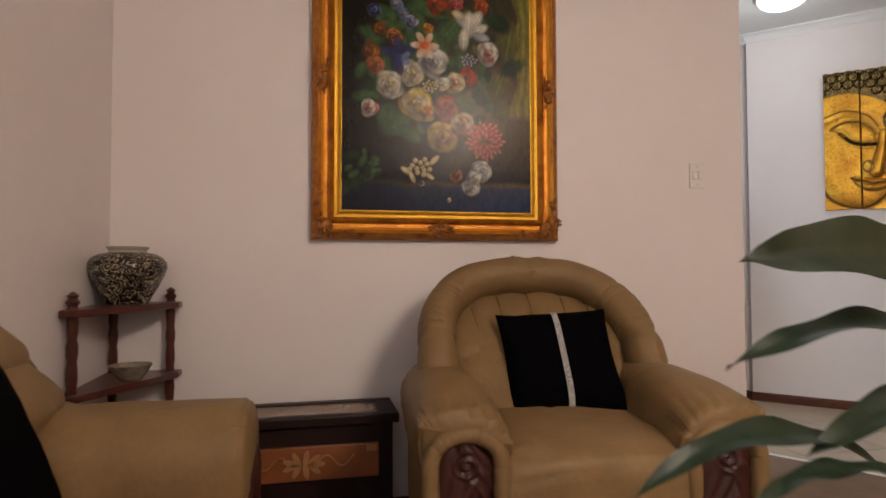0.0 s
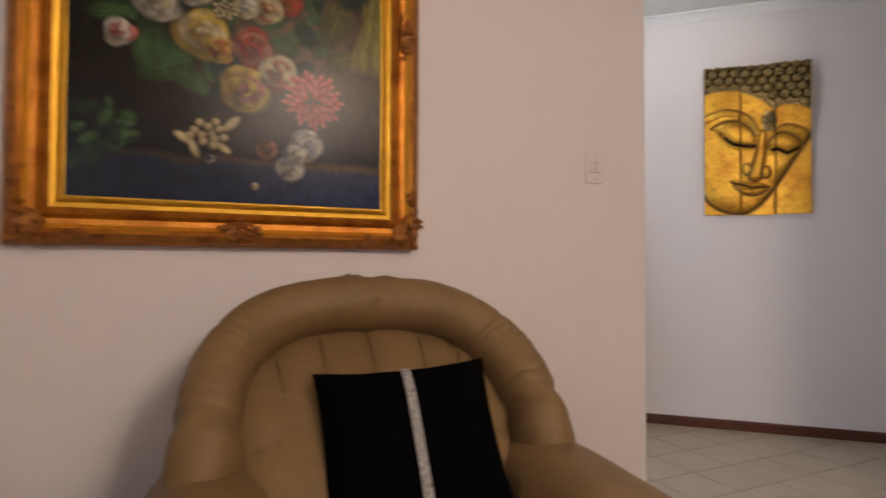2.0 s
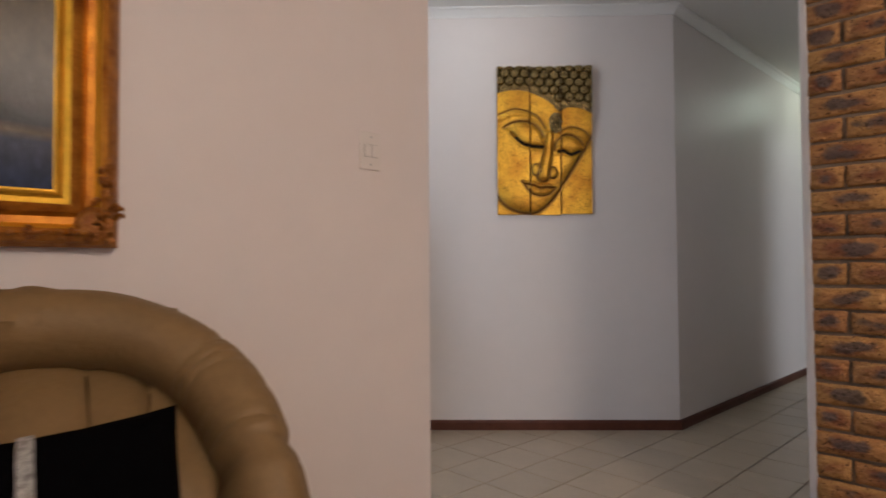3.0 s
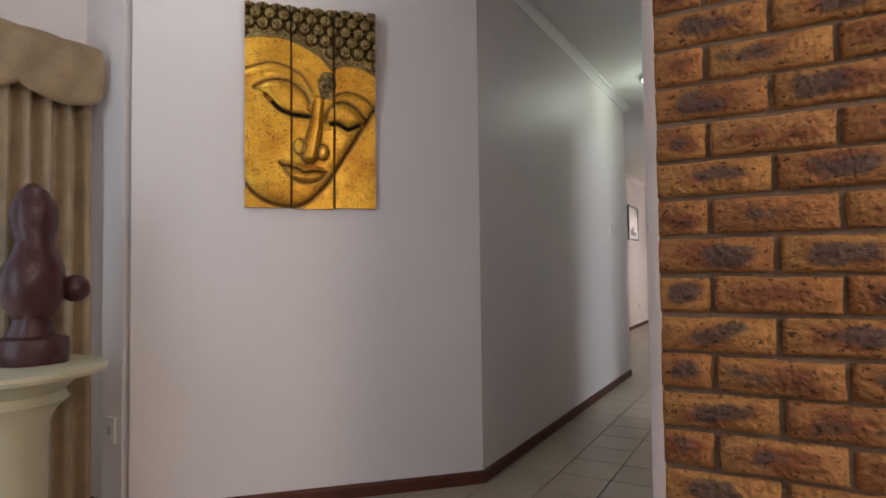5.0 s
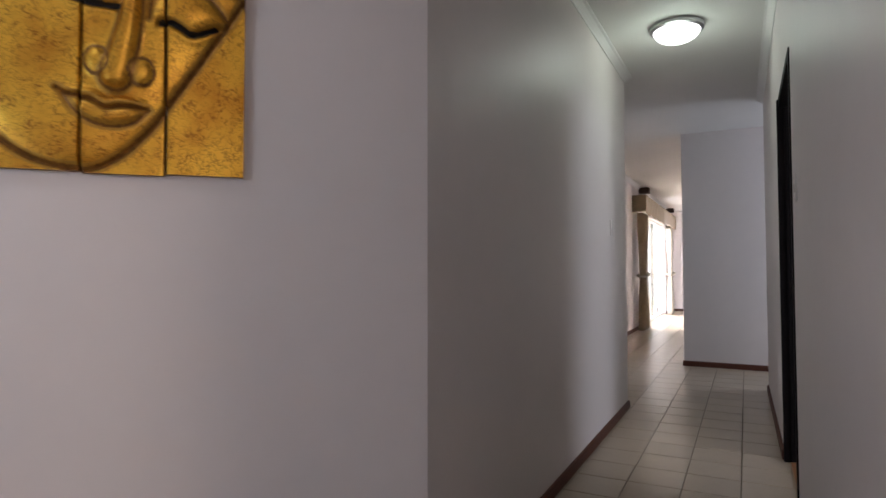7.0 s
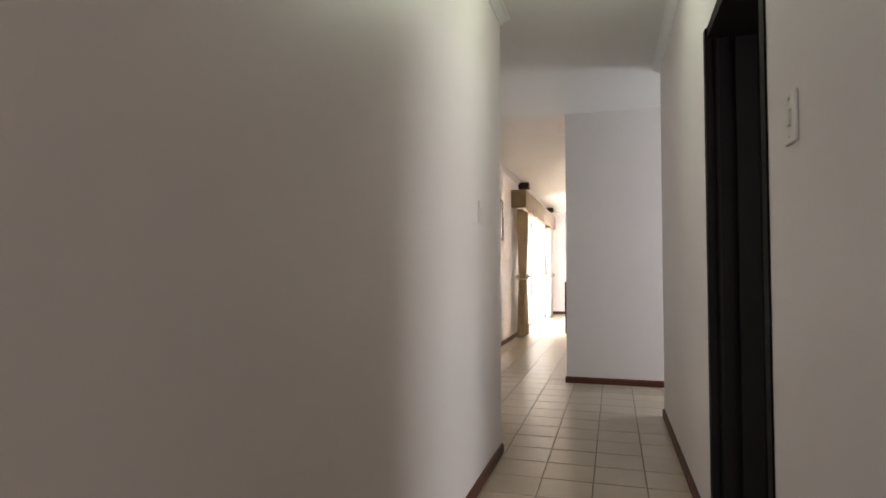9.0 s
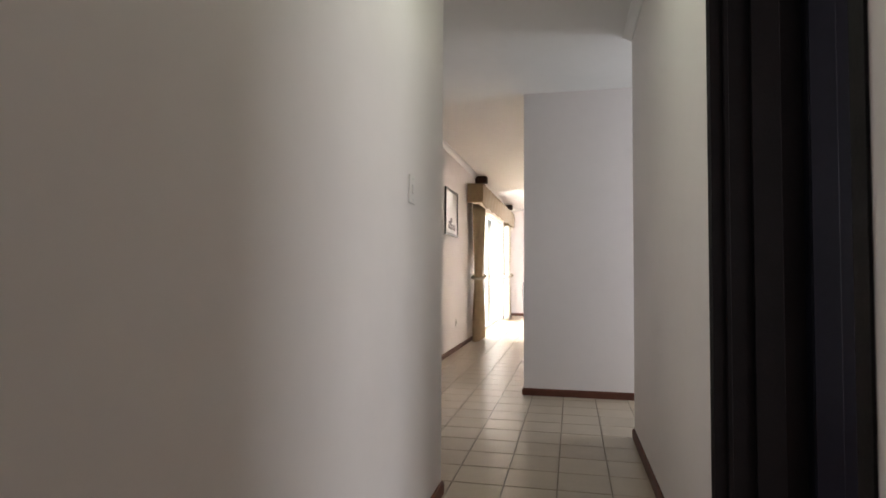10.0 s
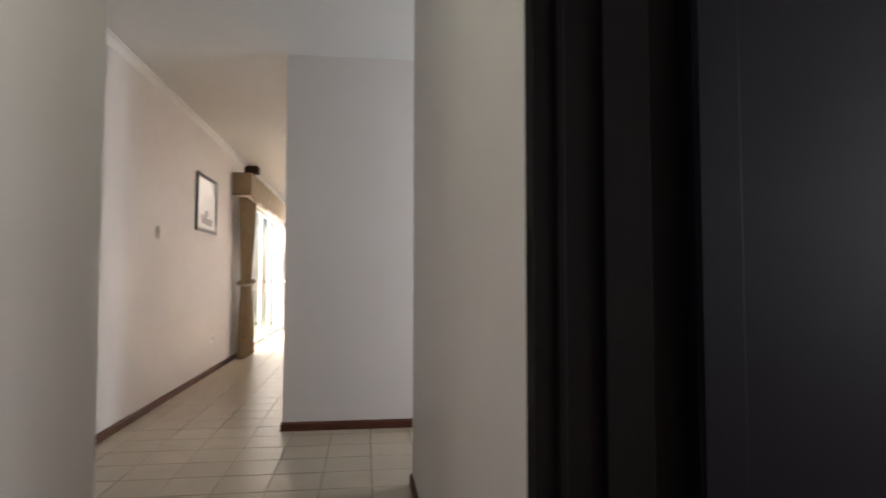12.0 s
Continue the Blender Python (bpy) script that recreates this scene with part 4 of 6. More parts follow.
def ground():
    """Dark brown, olive to one side with a yellow-green hanging, a stone ledge; the blue-grey below it includes a
    window's reflection.
    """
    v = (GZ + IH) / (2 * IH) + 0.012 * cloud(9, 12, 5)
    w = (GX + IW) / (2 * IW) + 0.02 * cloud(12, 9, 6)
    img = np.zeros((NZ + 1, NX + 1, 3))
    # Lowest tones are bluer and brighter, making up for the window's reflection.
    levels = [0.0, 0.085, 0.10, 0.115, 0.16, 0.30, 0.55, 1.0]
    tones = [(0.016, 0.026, 0.060), (0.026, 0.034, 0.060), (0.070, 0.052, 0.036), (0.014, 0.014, 0.016), (0.030, 0.026, 0.022), (0.034, 0.024, 0.013), (0.030, 0.021, 0.010), (0.022, 0.019, 0.009)]
    for c in range(3):
        img[..., c] = np.interp(v, levels, [q[c] for q in tones])
    img *= np.interp(w, [0.0, 0.18, 0.45, 0.8, 1.0], [0.22, 0.4, 0.9, 1.5, 1.6])[..., None]
    hang = np.clip((w - 0.90 + 0.02 * np.sin(v * 21)) / 0.02, 0, 1) * np.clip((v - 0.37) / 0.05, 0, 1)
    fold = 0.75 + 0.25 * np.sin(w * 120 + 3 * np.sin(v * 7))
    img += (hang * fold)[..., None] * np.array((0.14, 0.135, 0.015))
    mid = np.exp(-((w - 0.72) / 0.24) ** 2 - ((v - 0.42) / 0.16) ** 2)
    img += mid[..., None] * np.array((0.085, 0.055, 0.025))
    return img * (1 + 0.35 * BRUSH)[..., None]


PICTURE = ground()


def on_canvas(px, py):
    """From the sketch grid to the canvas."""
    return (px - 770.0) / 165.0 * IW, (377 - py) * 0.00228 - IH


def dab(cx, cz, a, b, turn, root, tip, hard=3.0, cover=1.0, veins=0.0):
    """One soft-edged stroke: an oval of half-lengths a and b, shaded from its root to its tip."""
    r = max(a, b) * 1.25
    i0, i1 = np.searchsorted(GX[0], (cx - r, cx + r))
    j0, j1 = np.searchsorted(GZ[:, 0], (cz - r, cz + r))
    if i1 <= i0 or j1 <= j0:
        return
    x, z = GX[j0:j1, i0:i1] - cx, GZ[j0:j1, i0:i1] - cz
    c, s = math.cos(turn), math.sin(turn)
    p, q = (x * c + z * s) / a, (-x * s + z * c) / b
    d = np.hypot(p, q) + 0.10 * BRUSH[j0:j1, i0:i1]
    m = np.clip((1 - d) * hard, 0, 1) * cover
    f = np.clip(0.5 + 0.5 * p, 0, 1) ** 1.2
    col = (1 - f)[..., None] * np.array(root) + f[..., None] * np.array(tip)
    shade = 1 + 0.30 * BRUSH[j0:j1, i0:i1] - 0.22 * np.abs(q) + veins * np.cos(q * 16)
    blk = PICTURE[j0:j1, i0:i1]
    blk += m[..., None] * (col * shade[..., None] - blk)


def tone(name, k=1.0):
    return tuple(c * k for c in TINTS[name])


def bloom(px, py, r, outer, inner, petals=7, squash=1.0):
    """A painted rose: a shadow, then loose rings of broad petals, each dark at the root and lit at the lip."""
    cx, cz = on_canvas(px, py)
    r = r * 0.00262
    rnd = random.Random(int(px * 7 + py * 13))
    dab(cx + 0.10 * r, cz - 0.18 * r, r * 1.12, r * 1.05, 0.0, (0.010, 0.009, 0.007), (0.010, 0.009, 0.007), 1.6, 0.7)
    dab(cx, cz, r * 0.98, r * rnd.uniform(0.80, 0.95), rnd.uniform(0, 3), tone(outer, 0.42), tone(outer, 0.75), 3.0)
    for dist, n, size in ((0.62, petals, 0.55), (0.45, petals - 1, 0.46), (0.28, petals - 2, 0.36), (0.12, 3, 0.24)):
        for k in range(max(3, n)):
            a = 2 * math.pi * k / max(3, n) + rnd.uniform(-0.45, 0.45) + dist * 5
            d = dist * r * rnd.uniform(0.75, 1.2)
            lit = 0.70 + 0.34 * math.sin(a + 0.7) + rnd.uniform(-0.16, 0.16)
            col = outer if rnd.random() < 0.30 + 0.8 * dist else inner
            sz = size * r * rnd.uniform(0.75, 1.2)
            dab(cx + d * math.cos(a), cz + d * squash * math.sin(a), sz * 0.62, sz * rnd.uniform(0.85, 1.2), a + rnd.uniform(-0.4, 0.4), tone(inner, 0.24 * lit), tone(col, 1.18 * lit), 2.4, 0.93)
    dab(cx, cz - 0.04 * r, r * 0.14, r * 0.10, rnd.uniform(0, 3), tone(inner, 0.25), tone(inner, 0.45), 1.8, 0.8)


def painted_leaf(px, py, length, turn, mat="leaf", broad=0.30):
    cx, cz = on_canvas(px, py)
    L = length * 0.00242
    dab(cx, cz, L * 0.52, L * broad, turn, tone(mat, 0.45), tone(mat, 1.15), 2.4, 0.92, 0.10)
    dab(cx, cz, L * 0.44, L * 0.02, turn, tone(mat, 1.4), tone(mat, 1.6), 1.5, 0.5)


rnd = random.Random(4)
for k in range(130):
    a, d = rnd.uniform(0, 2 * math.pi), math.sqrt(rnd.random())
    painted_leaf(755 + 125 * d * math.cos(a), 120 + 135 * d * math.sin(a), rnd.uniform(22, 50), rnd.uniform(0, 6.28), rnd.choice(("leaf", "leaf", "deep", "olive" if math.cos(a) > 0.2 else "leaf")))
for k in range(18):
    painted_leaf(rnd.uniform(608, 660), rnd.uniform(280, 345), rnd.uniform(16, 32), rnd.uniform(0, 6.28), rnd.choice(("deep", "leaf")))
for px, py, ln, tn, mt in ((690, 232, 60, 0.4, "leaf"), (716, 242, 48, -0.6, "leaf"), (672, 222, 44, 1.9, "leaf"), (782, 60, 76, 0.9, "leaf"), (768, 76, 60, 2.4, "leaf"), (880, 150, 70, 1.2, "olive"),
                           (898, 70, 90, 1.4, "olive"), (905, 112, 60, 0.5, "deep"), (885, 196, 50, 0.4, "olive"), (646, 162, 44, 0.7, "deep"), (636, 180, 40, 0.2, "leaf"), (880, 30, 60, 2.6, "deep"), (722, 66, 40, 2.0, "leaf")):
    painted_leaf(px, py, ln, tn, mt)
for row in ((694, 12, 11, "blue", "grey"), (706, 28, 10, "blue", "grey"), (720, 41, 12, "blue", "grey"), (655, 25, 12, "blue", "navy"), (665, 58, 13, "brown", "orange"), (690, 71, 13, "orange", "brown"),
            (650, 100, 18, "brown", "orange"), (767, 5, 18, "red", "orange"), (847, 2, 14, "red", "orange"), (800, 2, 14, "red", "pink"), (659, 124, 16, "orange", "salmon"), (822, 135, 17, "red", "orange"),
            (798, 146, 19, "cream", "orange"), (775, 150, 14, "cream", "white"), (860, 88, 22, "white", "pink"), (722, 135, 22, "white", "cream"), (759, 112, 25, "white", "grey"), (682, 159, 23, "white", "cream")):
    bloom(*row)
for row in ((729, 188, 29, "yellow", "cream"), (748, 205, 16, "yellow", "orange"), (647, 200, 15, "white", "pink"), (782, 196, 24, "salmon", "red"), (776, 248, 29, "yellow", "salmon"), (812, 222, 22, "cream", "salmon"),
            (846, 308, 20, "white", "grey"), (829, 337, 16, "white", "grey"), (832, 318, 13, "grey", "white"), (738, 332, 5, "white", "navy"), (787, 361, 4, "white", "yellow"), (800, 317, 12, "salmon", "brown"), (750, 52, 10, "yellow", "orange")):
    bloom(*row)
# ragged peony, tulip, iris and daffodil in long petals
for k in range(46):
    a, d = 2.4 * k, 31 * 0.00242 * math.sqrt(1 - k / 48)
    cx, cz = on_canvas(853, 250)
    dab(cx + d * math.cos(a), cz + d * math.sin(a), 0.019, 0.0085, a + 0.3 * math.sin(k), tone("red", 0.7), tone("pink", 1.05 + 0.25 * math.sin(a)), 3.0, 0.9)
for px, py, ln, tn, mt in ((812, 30, 44, 2.2, "grey"), (834, 32, 50, 1.0, "white"), (842, 46, 40, 0.5, "white"), (824, 38, 52, 1.5, "white"), (815, 66, 42, 1.5, "white"), (806, 22, 30, 2.7, "cream"), (846, 58, 36, -0.2, "grey")):
    painted_leaf(px, py, ln, tn, mt, 0.26)
for px, py, ln, tn, mt in ((700, 88, 40, 2.0, "navy"), (684, 100, 36, 2.8, "navy"), (716, 92, 34, 0.6, "navy"), (706, 112, 34, -0.4, "blue"), (694, 116, 34, 1.2, "navy"), (700, 126, 30, 1.6, "navy"), (710, 104, 22, 0.8, "blue")):
    painted_leaf(px, py, ln, tn, mt, 0.30)
cx, cz = on_canvas(744, 82)
for k in range(6):
    dab(cx + 0.034 * math.cos(k * 1.05), cz + 0.034 * math.sin(k * 1.05), 0.030, 0.017, k * 1.05, tone("orange"), tone("white"), 3.0, 0.95)
dab(cx, cz, 0.020, 0.018, 0.0, tone("red"), tone("orange", 1.2), 3.0, 0.95)
# grapes on the ledge and two knots of berries
for bx, by, n, sp, r, mt in ((735, 302, 12, 22, 0.0125, "cream"), (753, 157, 16, 15, 0.0075, "cream"), (824, 104, 16, 16, 0.0070, "grey")):
    for k in range(n):
        a, d = 2.4 * k, sp * math.sqrt((k + 0.5) / n)
        x, z = on_canvas(bx + d * math.cos(a), by + 0.7 * d * math.sin(a))
        dab(x, z - 0.002, r * 1.25, r * 1.2, 0, tone("brown", 0.3), tone("brown", 0.4), 3.0, 0.9)
        dab(x, z, r, r, 0.9, tone(mt, 0.35), tone(mt, 0.95), 3.0, 0.95)
for px, py, ln, tn in ((712, 310, 26, 2.6), (760, 290, 26, 0.8), (722, 322, 22, 2.0), (752, 318, 22, -0.6)):
    painted_leaf(px, py, ln, tn, "cream", 0.22)


def canvas_paint():
    """Varnished oil paint; its colours lie on the mesh, its weave and brush relief in the surface."""
    m = bpy.data.materials.new("varnished_oil_paint")
    m.use_nodes = True
    nt = m.node_tree
    b = nt.nodes["Principled BSDF"]
    b.inputs["Roughness"].default_value = 0.21
    b.inputs["Specular IOR Level"].default_value = 0.20
    at = nt.nodes.new("ShaderNodeAttribute")
    at.attribute_name = "paint"
    nt.links.new(at.outputs["Color"], b.inputs["Base Color"])
    co = nt.nodes.new("ShaderNodeTexCoord")
    mp = nt.nodes.new("ShaderNodeMapping")
    mp.inputs["Scale"].default_value = (1, 1, 0.35)
    nt.links.new(co.outputs["Object"], mp.inputs["Vector"])
    w = nt.nodes.new("ShaderNodeTexNoise")
    w.inputs["Scale"].default_value = 210
    w.inputs["Detail"].default_value = 4
    nt.links.new(mp.outputs[0], w.inputs["Vector"])
    bp = nt.nodes.new("ShaderNodeBump")
    bp.inputs["Strength"].default_value = 0.28
    bp.inputs["Distance"].default_value = 0.002
    nt.links.new(w.outputs[0], bp.inputs["Height"])
    nt.links.new(bp.outputs[0], b.inputs["Normal"])
    return m


me = bpy.data.meshes.new("canvas")
wide = NX + 1
quad = (np.arange(NZ)[:, None] * wide + np.arange(NX)[None, :]).reshape(-1, 1)
quads = np.concatenate((quad, quad + 1, quad + 1 + wide, quad + wide), axis=1)
pts = np.stack((GX.ravel(), np.full(GX.size, -0.022), GZ.ravel()), axis=1)
corners = np.array([(x * (IW + 0.01), -0.004, z * (IH + 0.01)) for x, z in ((-1, -1), (1, -1), (1, 1), (-1, 1))])
me.from_pydata(np.concatenate((pts, corners)).tolist(), [], quads.tolist() + [[GX.size + 3, GX.size + 2, GX.size + 1, GX.size]])
layer = me.color_attributes.new("paint", "FLOAT_COLOR", "POINT")
rgba = np.ones((GX.size + 4, 4))
rgba[:GX.size, :3] = np.clip(PICTURE, 0.002, 0.9).reshape(-1, 3)
rgba[GX.size:, :3] = 0.2
layer.data.foreach_set("color", rgba.ravel())
me.materials.append(canvas_paint())
canvas = new("canvas", me)
canvas.parent = painting
canvas["label"] = "dark varnished canvas painted with mixed flowers"


def frame_rail(length, horizontal, sign):
    """One side of the frame: a stepped moulding, mitred at both ends; sign points outwards."""
    prof = [(0.0, -0.004), (0.0, -0.03), (0.010, -0.045), (0.022, -0.052), (0.032, -0.046), (0.040, -0.036), (0.052, -0.034), (0.060, -0.040), (0.066, -0.034),
            (0.075, -0.026), (0.085, -0.022), (0.091, -0.026), (0.097, -0.020), (0.108, -0.018), (0.108, -0.004)]
    bm = bmesh.new()
    rings = []
    for e in (-1, 1):
        rings.append([])
        for d, y in prof:
            d *= FW / 0.108
            along, across = e * (length / 2 - d), -d
            x, z = (along, across * sign) if horizontal else (across * sign, along)
            rings[-1].append(bm.verts.new((x, y, z)))
    n = len(prof)
    for i in range(n):
        f = bm.faces.new((rings[0][i], rings[0][(i + 1) % n], rings[1][(i + 1) % n], rings[1][i]))
        f.material_index = 1 if i in (1, 2, 0) else (2 if i in (9, 10, 11, 12, 4) else 0)
    bm.faces.new(rings[0])
    bm.faces.new(rings[1][::-1])
    return bm


def ornament(bm, w, h, seed):
    """A raised cluster of leaf scrolls in the xz plane, proud towards -y."""
    rnd = random.Random(seed)
    for k in range(16):
        a = rnd.uniform(0, 2 * math.pi)
        d = rnd.uniform(0.1, 0.9)
        x, z = d * w * math.cos(a), d * h * math.sin(a)
        L = rnd.uniform(0.25, 0.5)
        t0 = a + rnd.uniform(0.8, 2.2)
        pts, rad = [], []
        for i in range(8):
            t = i / 7
            ang = t0 + 3.6 * t * (1 if k % 2 else -1)
            x += 0.16 * L * w * math.cos(ang) * (1.3 - t)
            z += 0.16 * L * h * math.sin(ang) * (1.3 - t)
            x, z = max(-w, min(w, x)), max(-h, min(h, z))
            pts.append((x, -0.052 - 0.008 * math.sin(math.pi * t) - rnd.uniform(0, 0.004), z))
            rad.append(0.0062 * (1.1 - 0.7 * t))
        tube(bm, pts, rad, 6)
    bmesh.ops.create_uvsphere(bm, u_segments=12, v_segments=8, radius=1, matrix=Matrix.Translation((0, -0.04, 0)) @ Matrix.Diagonal((w * 0.75, 0.018, h * 0.75, 1)))
    return bm


OW, OH = PX1 - PX0, PZ1 - PZ0
for nm, L, hor, sg, off in (("bottom_rail", OW, True, -1, (0, -OH / 2)), ("top_rail", OW, True, 1, (0, OH / 2)), ("left_rail", OH, False, -1, (-OW / 2, 0)), ("right_rail", OH, False, 1, (OW / 2, 0))):
    rail = part("frame_rail", frame_rail(L, hor, sg), [GILT, GILT_DARK, GILT_BRIGHT], painting)
    rail.location = (off[0], 0, off[1])
k = 0
for x, z, w, h in ((-1, -1, 0.056, 0.056), (1, -1, 0.056, 0.056), (-1, 1, 0.056, 0.056), (1, 1, 0.056, 0.056), (0, -1, 0.070, 0.042), (0, 1, 0.070, 0.042), (-1, 0, 0.042, 0.074), (1, 0, 0.042, 0.074)):
    bm = bmesh.new()
    ornament(bm, w, h, k)
    o = part("frame_ornament", bm, GILT_DARK, painting, "raised leaf-scroll ornament in worn gilt", True)
    o.location = (x * (OW / 2 - (0.044 if z else 0.036)), 0, z * (OH / 2 - (0.044 if x else 0.036)))
    k += 1
for x, z, a in ((-1, -1, 0), (1, -1, 0), (-1, -1, 1), (1, -1, 1)):
    bm = bmesh.new()
    ornament(bm, 0.045 if a == 0 else 0.016, 0.014 if a == 0 else 0.05, 20 + k)
    o = part("frame_ornament", bm, GILT_DARK, painting, "", True)
    o.location = (x * (OW / 2 - (0.15 if a == 0 else 0.025)), 0.010, z * (OH / 2 - (0.025 if a == 0 else 0.15)))
    k += 1


# ---- gilded face panel on the slanting wall ----


def seg_dist(px, pz, pts):
    """Distance from a grid of points to a bent line."""
    best = np.full(px.shape, 9.0)
    for (ax, az), (bx, bz) in zip(pts, pts[1:]):
        dx, dz = bx - ax, bz - az
        t = np.clip(((px - ax) * dx + (pz - az) * dz) / (dx * dx + dz * dz + 1e-9), 0, 1)
        best = np.minimum(best, np.hypot(px - ax - t * dx, pz - az - t * dz))
    return best


def bend(*pts, n=10):
    """A smooth line through points."""
    out = []
    P = [pts[0], *pts, pts[-1]]
    for i in range(1, len(P) - 2):
        for k in range(n):
            t = k / n
            out.append(tuple(0.5 * (2 * P[i][c] + (P[i + 1][c] - P[i - 1][c]) * t + (2 * P[i - 1][c] - 5 * P[i][c] + 4 * P[i + 1][c] - P[i + 2][c]) * t * t
                                    + (3 * P[i][c] - P[i - 1][c] - 3 * P[i + 1][c] + P[i + 2][c]) * t ** 3) for c in (0, 1)))
    return out + [pts[-1]]


def face_panel():
    """A carved relief in three upright boards: u across, v up, both 0 to 1 (v on the same scale as u, to 1.6)."""
    W, HT = 0.606, 0.945
    nu, nv = 200, 320
    u, v = np.meshgrid(np.linspace(0, 1, nu + 1), np.linspace(0, 1.6, nv + 1))
    h = np.zeros_like(u)
    hair = bend((0.0, 1.336), (0.168, 1.366), (0.366, 1.336), (0.55, 1.237), (0.649, 1.137), (0.748, 1.168), (0.885, 1.153), (1.0, 1.09))
    hv = np.interp(u[0], [p[0] for p in hair], [p[1] for p in hair])[None, :]
    is_hair = v > hv
    jaw = bend((-0.01, 0.214), (0.06, 0.115), (0.183, 0.038), (0.35, 0.010), (0.473, 0.061), (0.595, 0.183), (0.67, 0.29), (0.794, 0.489), (1.0, 0.835))
    jv = np.interp(u[0], [p[0] for p in jaw], [p[1] for p in jaw])[None, :]
    inside = (v > jv) & ~is_hair
    dj = seg_dist(u, v, jaw)
    h += np.where(inside, 0.020 * (1 - np.exp(-(dj / 0.05))), 0.0)
    h += np.where(is_hair, 0.012, 0)
    h -= 0.008 * np.exp(-(dj / 0.010) ** 2)

    def ridge(pts, height, width, power=2):
        return height * np.exp(-(seg_dist(u, v, pts) / width) ** power)
    nose = bend((0.55, 0.86), (0.54, 0.78), (0.525, 0.65), (0.50, 0.52), (0.478, 0.42))
    grow = 0.034 + 0.022 * np.clip((0.80 - v) / 0.4, 0, 1)
    h += 0.032 * np.exp(-(seg_dist(u, v, nose) / grow) ** 4)
    for cx, cz in ((0.405, 0.485), (0.578, 0.45)):
        h += 0.016 * np.exp(-(np.hypot((u - cx) / 0.042, (v - cz) / 0.058)) ** 4)
    brow1 = bend((0.0, 1.076), (0.107, 1.12), (0.214, 1.142), (0.397, 1.084), (0.46, 1.01), (0.504, 0.93))
    brow2 = bend((0.66, 0.89), (0.72, 0.925), (0.794, 0.94), (0.916, 0.893), (0.992, 0.81))
    upper1 = bend((0.07, 0.94), (0.15, 0.99), (0.244, 1.01), (0.36, 0.99), (0.44, 0.93), (0.485, 0.84), (0.50, 0.74))
    upper2 = bend((0.60, 0.70), (0.62, 0.79), (0.70, 0.847), (0.78, 0.845), (0.86, 0.80), (0.93, 0.71))
    lid1 = bend((0.07, 0.94), (0.13, 0.905), (0.19, 0.84), (0.245, 0.785), (0.30, 0.755), (0.366, 0.742), (0.48, 0.735))
    lid2 = bend((0.59, 0.68), (0.69, 0.682), (0.763, 0.642), (0.80, 0.645), (0.855, 0.672), (0.93, 0.70))
    lo1 = np.interp(u[0], [p[0] for p in lid1], [p[1] for p in lid1], left=9, right=9)[None, :]
    up1 = np.interp(u[0], [p[0] for p in upper1[:56]], [p[1] for p in upper1[:56]], left=-9, right=-9)[None, :]
    lo2 = np.interp(u[0], [p[0] for p in lid2], [p[1] for p in lid2], left=9, right=9)[None, :]
    up2 = np.interp(u[0], [p[0] for p in upper2], [p[1] for p in upper2], left=-9, right=-9)[None, :]
    for lo, hi, lid, top in ((lo1, up1, lid1, upper1), (lo2, up2, lid2, upper2)):
        m = (v > lo) & (v < hi)
        edge = np.minimum(seg_dist(u, v, lid), seg_dist(u, v, top))
        h += np.where(m, 0.013 * (1 - np.exp(-(edge / 0.035) ** 1.5)), 0)
        h -= 0.006 * np.exp(-(seg_dist(u, v, top) / 0.009) ** 2)
    h -= ridge(brow1, 0.005, 0.008) + ridge(brow2, 0.005, 0.008)
    h += ridge([(a + 0.012, b - 0.045) for a, b in brow1], 0.008, 0.030) + ridge([(a, b - 0.04) for a, b in brow2], 0.007, 0.028)
    h -= ridge(lid1[14:], 0.014, 0.014) + ridge(lid2[6:-6], 0.014, 0.013) + ridge(lid1[:16], 0.006, 0.008)
    h += ridge([(a, b - 0.035) for a, b in lid1[10:]], 0.004, 0.014) + ridge([(a, b - 0.035) for a, b in lid2], 0.004, 0.014)
    lips = bend((0.255, 0.352), (0.30, 0.325), (0.38, 0.318), (0.443, 0.285), (0.50, 0.295), (0.60, 0.292))
    low = bend((0.275, 0.33), (0.32, 0.26), (0.39, 0.215), (0.473, 0.203), (0.55, 0.225), (0.605, 0.285))
    h += ridge([(a, b + 0.022) for a, b in lips[8:-6]], 0.009, 0.020) + ridge(bend((0.36, 0.265), (0.45, 0.245), (0.54, 0.258)), 0.012, 0.032)
    h -= ridge(lips, 0.010, 0.008) + ridge(low, 0.006, 0.010) + ridge(bend((0.30, 0.37), (0.40, 0.365), (0.455, 0.335), (0.50, 0.345), (0.59, 0.32)), 0.003, 0.008)
    h -= ridge([(0.475, 0.385), (0.49, 0.345)], 0.004, 0.012)
    # curls and brow jewel
    dark = is_hair.copy()
    rows = 9
    for j in range(rows):
        for i in range(-1, 12):
            cx, cz = (i + 0.5 * (j % 2)) * 0.104 + 0.03, 1.61 - j * 0.080 - 0.0
            cz -= 0.12 * (cx - 0.1) * 0.35
            if cz < np.interp(cx, [p[0] for p in hair], [p[1] for p in hair]) + 0.035:
                continue
            d = np.hypot(u - cx, v - cz)
            h += np.where(d < 0.05, 0.034 * np.sqrt(np.clip(1 - (d / 0.05) ** 2, 0, 1)), 0)
            h -= 0.006 * np.exp(-((d - 0.022) / 0.006) ** 2)
